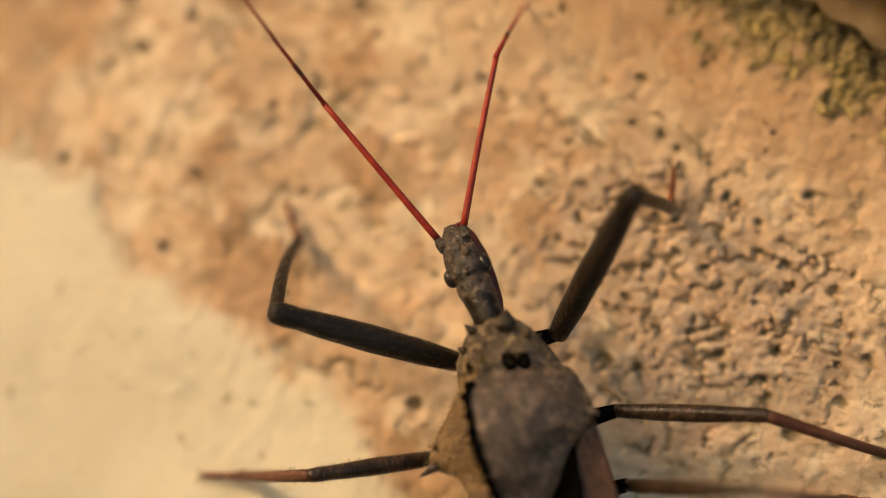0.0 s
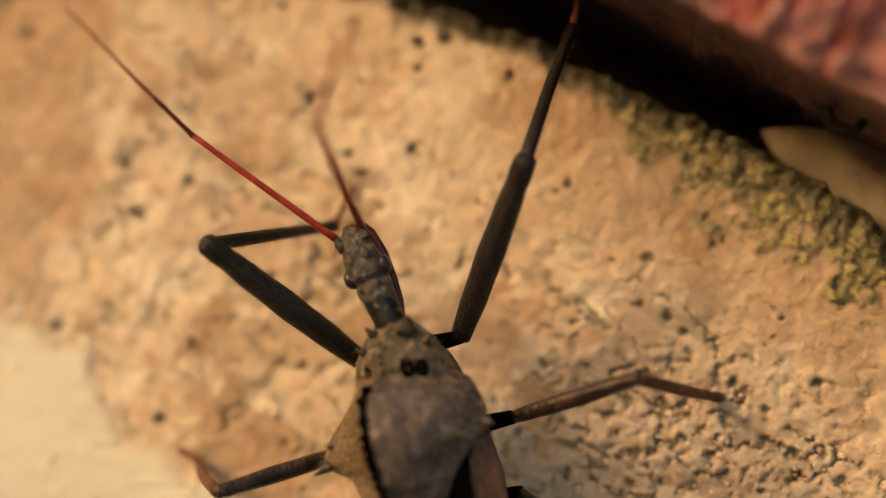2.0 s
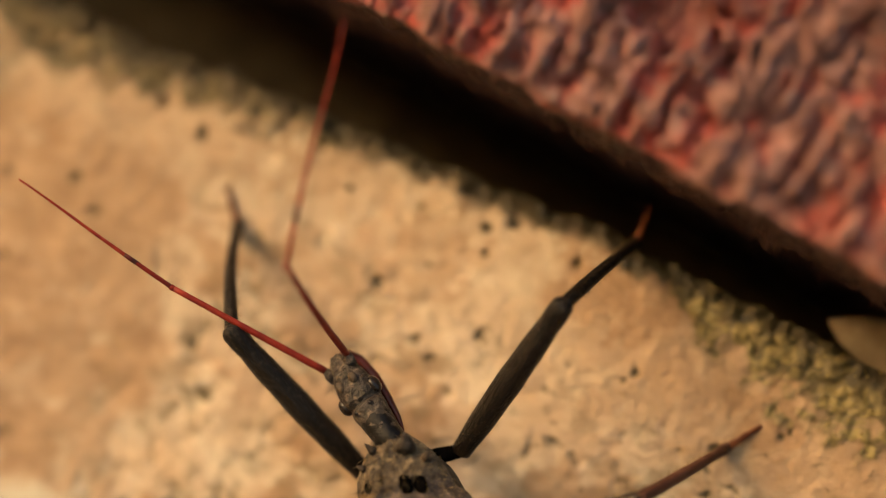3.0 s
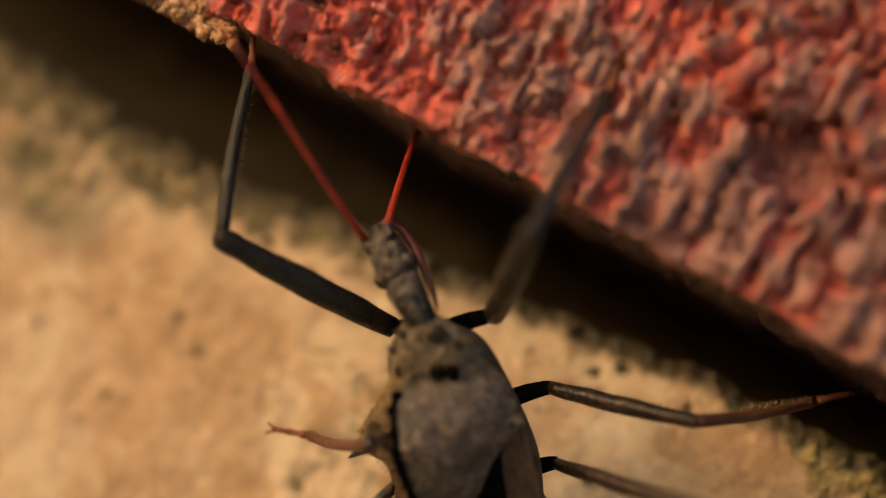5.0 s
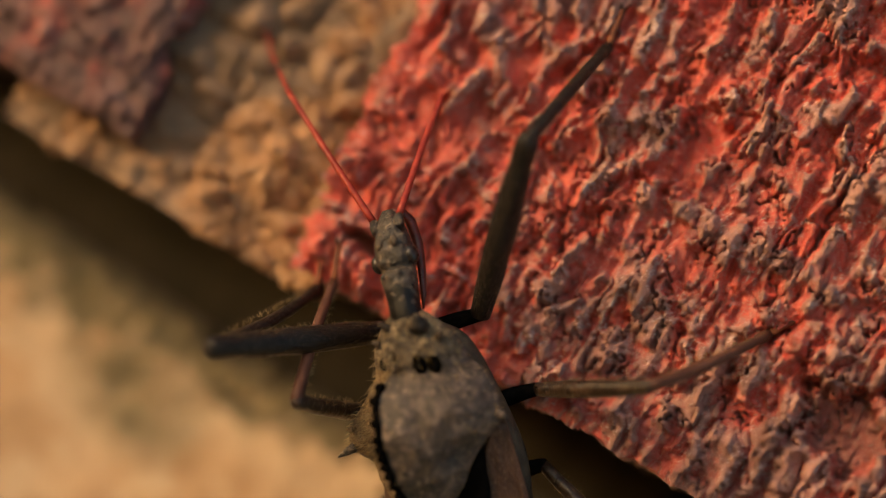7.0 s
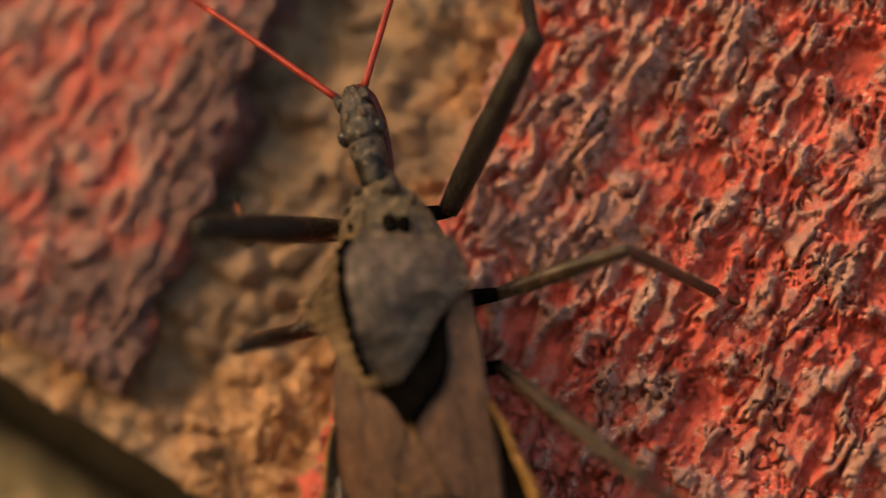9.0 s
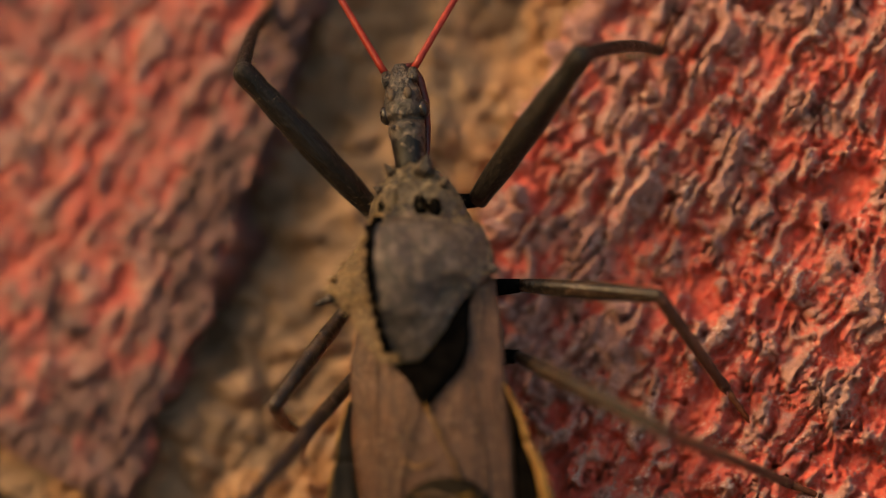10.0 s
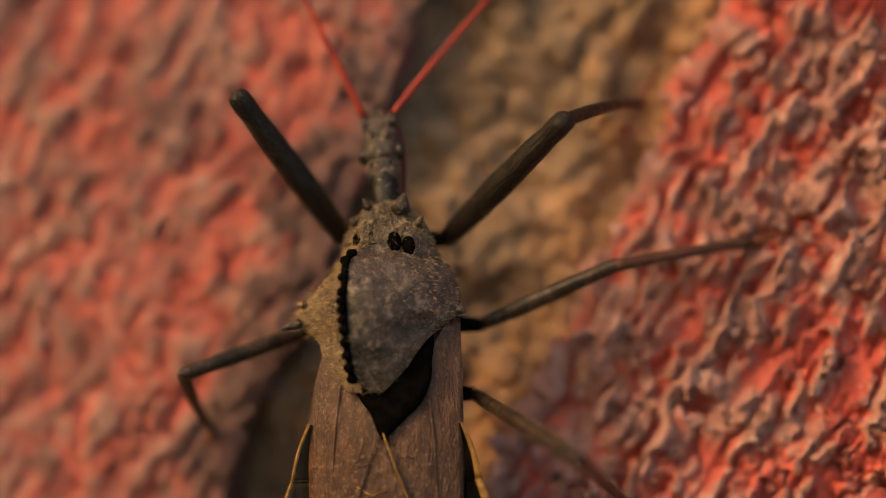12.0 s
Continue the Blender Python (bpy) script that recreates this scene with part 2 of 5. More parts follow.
M = {
    "red": red_paint(),
    "cream": cream_paint(),
    "mortar": joint_mortar(),
    "sand": plain("sand grains", (0.22, 0.11, 0.05), (0.48, 0.265, 0.12), 1.5, 0.55, 0.4, 0.12, 0.02, (0.66, 0.5, 0.36)),
    "pebble": plain("mixed aggregate", (0.42, 0.28, 0.18), (0.72, 0.54, 0.38), 1.6, 0.6, 0.4, 0.25, 0.03, (0.3, 0.22, 0.17)),
    "lichen": plain("crusty lichen", (0.2, 0.155, 0.06), (0.47, 0.36, 0.13), 1.6, 0.85, 0.2, 0.2, 0.05, (0.08, 0.065, 0.035)),
    "smear": plain("old cream paint", (0.27, 0.21, 0.145), (0.46, 0.38, 0.27), 2.4, 0.7, 0.25, 0.4, 0.06),
    # Near-black that holds the gap's shade in its colour; also for the dark strand.
    "near_black": plain("near-black brown", (0.02, 0.016, 0.011), (0.06, 0.047, 0.03), 2.0, 0.9, 0.2, 0.4, 0.1),
    "earth": plain("dry earth", (0.1, 0.07, 0.045), (0.2, 0.15, 0.1), 40.0, 0.95, 0.2, 6.0, 2.0),
    "shell": plain("dusty brown cuticle", (0.04, 0.03, 0.022), (0.12, 0.085, 0.058), 1.2, 0.55, 0.2, 0.16, 0.03, (0.2, 0.14, 0.085)),
    # Paler and warmer than the grey hide: sunlight put into the left side's colour.
    "flank": plain("yellow brown cuticle", (0.075, 0.047, 0.025), (0.25, 0.16, 0.08), 1.6, 0.55, 0.28, 0.12, 0.05, (0.42, 0.28, 0.14)),
    "collar": plain("warty yellow brown cuticle", (0.03, 0.022, 0.016), (0.2, 0.142, 0.085), 1.0, 0.42, 0.45, 0.2, 0.12, (0.38, 0.28, 0.16)),
    "hide": plain("grey downy cuticle", (0.026, 0.02, 0.0165), (0.12, 0.087, 0.072), 2.6, 0.45, 0.35, 0.14, 0.05, (0.28, 0.2, 0.155)),
    "head": plain("black brown cuticle", (0.01, 0.0075, 0.006), (0.085, 0.062, 0.045), 0.9, 0.36, 0.5, 0.14, 0.08, (0.26, 0.19, 0.13)),
    "leg": plain("black brown leg cuticle", (0.006, 0.0047, 0.0037), (0.02, 0.0145, 0.011), 0.9, 0.4, 0.24, 0.1, 0.05, (0.055, 0.04, 0.027), stretch=(1, 4, 1)),
    "shank": plain("banded brown leg cuticle", (0.006, 0.0045, 0.0035), (0.058, 0.033, 0.02), 2.3, 0.33, 0.3, 0.12, 0.03, (0.1, 0.06, 0.037), stretch=(3, 1, 3)),
    "shin": plain("dark reddish brown leg cuticle", (0.06, 0.024, 0.015), (0.13, 0.056, 0.036), 0.9, 0.45, 0.18, 0.1, 0.02, stretch=(1, 4, 1)),
    "toe": plain("rust red foot cuticle", (0.09, 0.025, 0.012), (0.2, 0.07, 0.03), 0.5, 0.45, 0.18, 0.1, 0.02),
    "feeler": plain("orange red feeler cuticle", (0.2, 0.015, 0.009), (0.36, 0.04, 0.018), 2.0, 0.42, 0.3, 0.1, 0.01),
    "black": plain("velvet black cuticle", (0.002, 0.0018, 0.0016), (0.006, 0.005, 0.0045), 0.6, 0.95, 0.0, 0.12, 0.02),
    "eye": plain("dark eye", (0.012, 0.009, 0.008), (0.03, 0.02, 0.016), 0.4, 0.3, 0.4, 0.06, 0.004),
    "wing": plain("leathery brown wing", (0.04, 0.0185, 0.011), (0.13, 0.06, 0.032), 2.8, 0.42, 0.32, 0.09, 0.05, (0.21, 0.125, 0.075), stretch=(1, 3, 1)),
    "bronze": glinting_membrane(),
    "ridge": plain("dark brown vein", (0.04, 0.022, 0.01), (0.14, 0.075, 0.03), 0.8, 0.35, 0.4, 0.1, 0.02),
    "plate": plain("dark brown margin", (0.014, 0.0098, 0.006), (0.06, 0.04, 0.023), 1.0, 0.55, 0.15, 0.12, 0.02, stretch=(1, 3, 1)),
    "wart": plain("shiny black cuticle", (0.004, 0.0035, 0.003), (0.012, 0.009, 0.008), 0.4, 0.4, 0.25, 0.1, 0.02),
    "beak": plain("dark red beak", (0.05, 0.009, 0.007), (0.13, 0.02, 0.012), 0.8, 0.35, 0.35, 0.1, 0.01),
    "amber": plain("yellow brown margin", (0.14, 0.068, 0.014), (0.36, 0.19, 0.045), 0.9, 0.45, 0.25, 0.15, 0.03),
    "hair": plain("golden brown hairs", (0.2, 0.14, 0.07), (0.36, 0.27, 0.14), 0.6, 0.5, 0.4, 0.1, 0.005),
    "belly": plain("dark belly cuticle", (0.04, 0.03, 0.022), (0.1, 0.075, 0.05), 1.0, 0.5, 0.18, 0.15, 0.03),
}

# ---- mesh helpers ----


def link(name, verts, faces, material, parent=None, label="", smooth=True, floats=None):
    """One mesh object from vertices in millimetres."""
    mesh = bpy.data.meshes.new(name)
    verts = np.asarray(verts, float) * MM
    mesh.from_pydata(verts.tolist(), [], faces if isinstance(faces, list) else faces.tolist())
    mesh.materials.append(material)
    if smooth:
        mesh.shade_smooth()
    for key, values in (floats or {}).items():
        layer = mesh.attributes.new(key, "FLOAT", "POINT")
        layer.data.foreach_set("value", np.asarray(values, np.float32).ravel())
    ob = new(name, mesh)
    ob.parent = parent
    if label:
        tagged(ob, label)
    return ob


BUG = 0.86  # the body is modelled at 37 mm and laid down at this size


def part(name, bm, material, parent, label="", size=BUG):
    mesh = bpy.data.meshes.new(name)
    bmesh.ops.scale(bm, vec=(MM * size,) * 3, verts=bm.verts)
    bmesh.ops.recalc_face_normals(bm, faces=bm.faces)
    bm.to_mesh(mesh)
    bm.free()
    mesh.materials.append(material)
    mesh.shade_smooth()
    ob = new(name, mesh)
    ob.parent = parent
    if label:
        tagged(ob, label)
    return ob


def grid_faces(rows, columns):
    i, j = np.meshgrid(np.arange(rows - 1), np.arange(columns - 1), indexing="ij")
    a = (i * columns + j).ravel()
    return np.stack([a, a + 1, a + columns + 1, a + columns], 1)


def ring_tube(bm, points, radii, sides=12, flat=1.0, up=(0, 0, 1)):
    """A closed tube through points; flat squeezes it along its up side."""
    rings = []
    points = [Vector(p) for p in points]
    for k, p in enumerate(points):
        ahead = (points[min(k + 1, len(points) - 1)] - points[max(k - 1, 0)]).normalized()
        side = ahead.cross(Vector(up))
        side = side.normalized() if side.length > 1e-4 else Vector((1, 0, 0))
        above = side.cross(ahead)
        r = radii[k]
        rings.append([bm.verts.new(p + side * r * math.cos(a) + above * r * flat * math.sin(a)) for a in (2 * math.pi * i / sides for i in range(sides))])
    for a, b in zip(rings, rings[1:]):
        for i in range(sides):
            bm.faces.new((a[i], a[(i + 1) % sides], b[(i + 1) % sides], b[i]))
    bm.faces.new(rings[0][::-1])
    bm.faces.new(rings[-1])
    return rings


def shell(stations, sides=28, power=2.3, dents=None):
    """A closed body lofted along y. Each station: y, half width, top, bottom."""
    bm = bmesh.new()
    rings = []
    for y, w, top, low in stations:
        ring = []
        for i in range(sides):
            a = 2 * math.pi * i / sides
            c, s = math.cos(a), math.sin(a)
            x = w * math.copysign(abs(c) ** (2 / power), c)
            mid, half = (top + low) / 2, (top - low) / 2
            z = mid + half * math.copysign(abs(s) ** (2 / power), s)
            p = Vector((x, y, z))
            if dents:
                p += dents(p)
            ring.append(bm.verts.new(p))
        rings.append(ring)
    for a, b in zip(rings, rings[1:]):
        for i in range(sides):
            bm.faces.new((a[i], a[(i + 1) % sides], b[(i + 1) % sides], b[i]))
    bm.faces.new(rings[0][::-1])
    bm.faces.new(rings[-1])
    return bm


def smooth_stations(stations, per=4):
    """Stations with more in between, on a smooth curve."""
    rows = np.array(stations, float)
    out = []
    for k in range(len(rows) - 1):
        a, b, c, d = rows[max(k - 1, 0)], rows[k], rows[k + 1], rows[min(k + 2, len(rows) - 1)]
        for i in range(per):
            t = i / per
            out.append(0.5 * (2 * b + (c - a) * t + (2 * a - 5 * b + 4 * c - d) * t * t + (3 * b - a - 3 * c + d) * t**3))
    out.append(rows[-1])
    return [tuple(r) for r in out]


def cone(bm, base, tip, r, bend=(0, 0, 0)):
    base, tip, bend = Vector(base), Vector(tip), Vector(bend)
    ring_tube(bm, [base, base.lerp(tip, 0.4) + bend * 0.6, base.lerp(tip, 0.75) + bend, tip], [r, r * 0.7, r * 0.4, r * 0.08], 8)


def ball(bm, centre, r, squash=(1, 1, 1), divisions=2):
    made = bmesh.ops.create_icosphere(bm, subdivisions=divisions, radius=r)["verts"]
    for v in made:
        v.co = Vector(centre) + Vector([c * s for c, s in zip(v.co, squash)])


def crumbs(name, centres, sizes, material, parent=None, label="", kind="stuff", squash=0.7, category="", seed=3, uneven=0.22):
    """Many small uneven lumps in one mesh."""
    rng = np.random.default_rng(seed)
    f = (1 + 5**0.5) / 2
    base = np.array([(-1, f, 0), (1, f, 0), (-1, -f, 0), (1, -f, 0), (0, -1, f), (0, 1, f), (0, -1, -f), (0, 1, -f), (f, 0, -1), (f, 0, 1), (-f, 0, -1), (-f, 0, 1)]) / 1.9
    tri = np.array([(0, 11, 5), (0, 5, 1), (0, 1, 7), (0, 7, 10), (0, 10, 11), (1, 5, 9), (5, 11, 4), (11, 10, 2), (10, 7, 6), (7, 1, 8), (3, 9, 4), (3, 4, 2), (3, 2, 6), (3, 6, 8), (3, 8, 9), (4, 9, 5), (2, 4, 11), (6, 2, 10), (8, 6, 7), (9, 8, 1)])
    n = len(centres)
    q = rng.normal(size=(n, 3, 3))
    q, _ = np.linalg.qr(q)
    shape = base[None] * (1 + rng.uniform(-uneven, uneven, (n, 12, 1)))
    shape = np.einsum("nij,nvj->nvi", q, shape) * np.asarray(sizes)[:, None, None]
    shape[:, :, 1] *= squash
    verts = (shape + np.asarray(centres)[:, None]).reshape(-1, 3)
    faces = (tri[None] + 12 * np.arange(n)[:, None, None]).reshape(-1, 3)
    ob = link(name, verts, faces, material, parent, label)
    return tagged(ob, kind=kind, category=category)


# ---- the wall: red bricks over a cream-painted foundation ----
FACE = -12.3  # plane of the brick faces; the foundation's face lies at 0
BRICK_LONG, BRICK_HIGH, BRICK_DEEP = 215.0, 65.0, 100.0


def spaced(a, b, fine_a, fine_b, fine, coarse):
    """Positions from a to b, fine within a stretch and coarse outside it."""
    parts = []
    if a < fine_a:
        parts.append(np.arange(a, fine_a - coarse * 0.5, coarse))
    parts.append(np.arange(fine_a, fine_b, fine))
    if fine_b < b:
        parts.append(np.arange(fine_b, b, coarse))
    parts.append([b])
    return np.concatenate(parts)


# hollows and lumps of the nearer brick: x, z, half width, half height, depth (a lump where negative)
BRICK_MARKS = [
    (12.1, 32.3, 1.5, 1.7, 0.75), (12.2, 30.1, 0.2, 0.2, 1.2), (10.1, 32.4, 0.35, 1.0, -0.5), (4.4, 39.3, 0.8, 0.7, -0.6), (2.1, 41.2, 0.7, 0.7, 0.35),
    (2.2, 2.6, 1.5, 0.5, 1.3), (26.2, 6.2, 2.6, 1.9, 1.3), (13.8, 14.4, 1.0, 2.6, 0.7), (5.2, 53.5, 0.8, 0.9, -0.6), (8.6, 24.6, 1.0, 1.3, 0.5), (14.5, 29.0, 0.25, 0.25, 0.8), (19.5, 21.0, 1.6, 1.1, 0.7),
]


def terraces(n, levels):
    """Steps with flat treads and sharp edges, and how near each point lies to the edge above it."""
    q = n * levels
    part_way = q - np.floor(q)
    return (np.floor(q) + step(0.72, 1.0, part_way)) / levels, part_way


def bark(x, z, seed, dusty=0.0, marks=()):
    """Relief of the rough brick face under torn, flaking paint: its height, the dust on it, its pale flake edges, and
    the soiling and painted shade in its holes and cracks.
    """
    wx = x + 0.36 * fbm(x / 2.0, z / 3.0, 2, seed) + 0.09 * fbm(x / 0.5, z / 0.7, 2, seed + 14)
    wz = z + 0.6 * fbm(x / 2.2 + 5, z / 2.2, 2, seed + 5)
    broad = fbm(x / 7, z / 8, 3, seed + 7)
    hollow = step(0.5, 0.9, fbm(x / 3.0 + 40, z / 4.5, 3, seed + 8))
    fine = fbm(x / 0.3, z / 0.4, 3, seed + 12)
    # layers of paint torn along the grain, upstanding plates, chips, and cracks
    n1 = fbm(wx / 1.05, wz / 3.1, 3, seed + 1) + 0.06 * fine
    n2 = fbm(wx / 0.6 + 9, wz / 1.2, 2, seed + 2) + 0.1 * fine
    n4 = fbm(wx / 1.1 + 80, wz / 2.7, 3, seed + 4) + 0.03 * fine
    layer, part_way = terraces(n1, 3.2)
    u = wx / 0.95 + 0.6 * fbm(wx / 2.0, wz / 3.2, 3, seed + 13) + 0.08 * fine
    along_z = fbm(np.floor(u) * 3.7 + 0.4, wz / 2.1, 2, seed + 15) + 0.08 * fine
    saw = u - np.floor(u)
    plate = (0.2 + 0.8 * step(0.05, 0.75, saw)) * step(0.0, 0.06, saw) * step(1.0, 0.92, saw) * step(-0.15, 0.02, along_z)
    rough_zone = step(-0.25, 0.35, fbm(x / 3.2 + 3, z / 4.0, 3, seed + 17))
    chip = step(0.12, 0.22, n2) * rough_zone
    crack = step(0.06, 0.0, np.abs(n4)) * step(-0.25, 0.15, fbm(x / 2.4 + 7, z / 3.4, 2, seed + 16))
    _, gap2, mark2 = cells(wx / 0.34, wz / 0.46, seed + 6)
    bits = (mark2 - 0.5) * step(0.0, 0.25, gap2) * rough_zone
    calm = 1 - 0.7 * hollow
    h = calm * (0.6 * layer + 0.5 * plate + 0.18 * chip + 0.12 * bits) + 0.26 * broad - 0.3 * hollow - 0.5 * crack + 0.035 * fine
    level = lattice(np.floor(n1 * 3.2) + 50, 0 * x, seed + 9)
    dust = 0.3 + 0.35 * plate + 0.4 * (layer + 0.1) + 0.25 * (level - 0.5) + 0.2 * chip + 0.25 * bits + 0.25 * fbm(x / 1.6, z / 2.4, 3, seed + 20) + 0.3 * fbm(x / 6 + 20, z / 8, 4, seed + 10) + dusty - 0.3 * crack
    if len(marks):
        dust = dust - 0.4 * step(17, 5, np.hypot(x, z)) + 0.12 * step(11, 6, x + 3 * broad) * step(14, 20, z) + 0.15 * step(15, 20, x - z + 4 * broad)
    pits, _, odd = cells(x / 6.0, z / 6.0, seed + 11)
    hole = (1 - step(0.02, 0.04, pits)) * (odd > 0.85)
    h = h - 0.6 * hole
    # Holes, cracks and deep hollows: soiled, with their shade painted into the colour.
    grime_shade = 0.8 * hole + 0.6 * crack
    if len(marks):
        grime_shade = grime_shade + 0.4 * step(6, 15, x - z + 4 * broad) * step(-0.3, 0.3, fbm(x / 2.5 + 11, z / 3.5, 4, seed + 23))
    for mx, mz, wide, high, deep in marks:
        r = np.hypot((x - mx) / wide, (z - mz) / high) + 0.5 * fbm(x / 1.1, z / 1.1, 3, seed + 22)
        inside = step(1.15, 0.6, r)
        h = h * (1 - 0.6 * inside) - deep * inside
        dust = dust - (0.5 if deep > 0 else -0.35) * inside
        grime_shade = np.maximum(grime_shade, (0.75 if deep >= 1 else 0.0) * inside)
    edge = np.exp(-(((part_way - 0.95) / 0.06) ** 2)) + np.exp(-(((saw - 0.9) / 0.035) ** 2)) * step(-0.1, 0.05, along_z)
    rim = np.clip(edge, 0, 1) * calm * step(0.0, 0.4, fbm(x / 1.1, z / 1.4, 3, seed + 19) + (0.3 * step(16, 4, np.hypot(x, z)) if len(marks) else 0))
    return np.clip(h, -1.6, 1.25), step(0.05, 0.95, dust) * (1 - 0.4 * hollow), rim, grime_shade


def rough_brick(name, left, right, low, high, xs, zs, wrap_left, seed, label, parent, lean=0.0, dusty=0.0, marks=()):
    """One brick whose face carries real relief; the face runs round the bottom and one end."""
    back = np.array([0.0, 0.5, 1.1, 1.9, 2.8, 4, 5.5, 7.5, 10, 14, 20, BRICK_DEEP])[::-1]
    round_edge = 0.9
    u = np.concatenate([-back[:-1], [0.0], xs]) if wrap_left else np.concatenate([xs, [0.0], back[::-1][1:]])
    v = np.concatenate([-back[:-1], [0.0], zs])
    side = np.concatenate([np.ones(len(back)), np.zeros(len(xs))]) if wrap_left else np.concatenate([np.zeros(len(xs)), np.ones(len(back))])
    under = np.concatenate([np.ones(len(back)), np.zeros(len(zs))])
    uu, vv = np.meshgrid(u, v)
    ss, tt = np.meshgrid(side, under)
    du, dv = np.where(ss > 0, np.abs(uu), 0), np.where(tt > 0, np.abs(vv), 0)
    x = np.where(ss > 0, left if wrap_left else right, uu)
    z = np.where(tt > 0, low, vv)
    near_side = (x - left) if wrap_left else (right - x)
    near_low = z - low
    depth = np.maximum(du, dv)
    ragged = (0.5 if wrap_left else 1.2) * fbm(z / 4.5, x / 3.1 + depth / 4, 4, seed + 21)
    x = x + lean * (z - low)
    h, dust, flake_rim, grime_shade = bark(x + depth * 0.8 * (1 if wrap_left else -1), z - depth * 0.8, seed, dusty, marks)
    nx = np.where(wrap_left, -1, 1) * (ss * 1.0 + (1 - ss) * np.clip(1 - near_side / round_edge, 0, 1))
    nz = -(tt * 1.0 + (1 - tt) * np.clip(1 - near_low / round_edge, 0, 1))
    ny = -np.clip(1 - depth / round_edge, 0, 1) - 1e-3
    size = np.sqrt(nx**2 + ny**2 + nz**2)
    push = h * (1.18 if wrap_left else 0.6) * (1 - 0.75 * np.clip(tt + (1 - tt) * np.clip(1 - near_low / 0.8, 0, 1), 0, 1))
    inset = round_edge * 0.3 * np.clip(np.abs(nx) + np.abs(nz), 0, 1)
    px = x + nx / size * push + ragged * ss
    py = FACE + depth + ny / size * push + inset * (depth < 0.1)
    pz = z + nz / size * push + 0.35 * fbm(x / 3.0, depth / 4, 4, seed + 31) * tt
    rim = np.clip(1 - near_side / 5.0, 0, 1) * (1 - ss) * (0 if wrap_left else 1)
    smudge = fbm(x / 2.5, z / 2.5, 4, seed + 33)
    # Painted shade on underside and ends; the left brick's end is sooty too.
    soot_shade = tt * step(0.4, 3.0, dv) + ss * (0.35 if wrap_left else 0.9) * step(0.0, 2.5, du + smudge) + step(0.3, 0.9, rim + 0.5 * smudge * (rim > 0))
    # The left brick is darker all over, in uneven patches.
    soot_shade = soot_shade + (0 if wrap_left else 0.3 + 0.3 * step(-0.1, 0.5, fbm(x / 3.5, z / 4.5, 4, seed + 35)))
    soot_shade = soot_shade + grime_shade * (depth == 0)
    soot_shade = soot_shade + (0 if wrap_left else 0.7) * step(0.2, 0.9, (9.0 - near_low) / 9.0 + 0.7 * smudge) * (tt == 0)
    verts = np.stack([px, py, pz], -1).reshape(-1, 3)
    faces = grid_faces(len(v), len(u))
    ob = link(name, verts, faces, M["red"], parent, label, floats={"dust": dust, "rim": 0.9 * flake_rim, "soot_shade": np.clip(soot_shade, 0, 1)})
    return ob


def plain_brick_mesh():
    bm = bmesh.new()
    bmesh.ops.create_cube(bm, size=1)
    for vert in bm.verts:
        vert.co = Vector((vert.co.x * BRICK_LONG, vert.co.y * BRICK_DEEP, vert.co.z * BRICK_HIGH))
    bmesh.ops.bevel(bm, geom=list(bm.edges), offset=1.5, segments=1, affect="EDGES")
    bmesh.ops.scale(bm, vec=(MM, MM, MM), verts=bm.verts)
    mesh = bpy.data.meshes.new("brick")
    bm.to_mesh(mesh)
    bm.free()
    mesh.materials.append(M["red"])
    return mesh


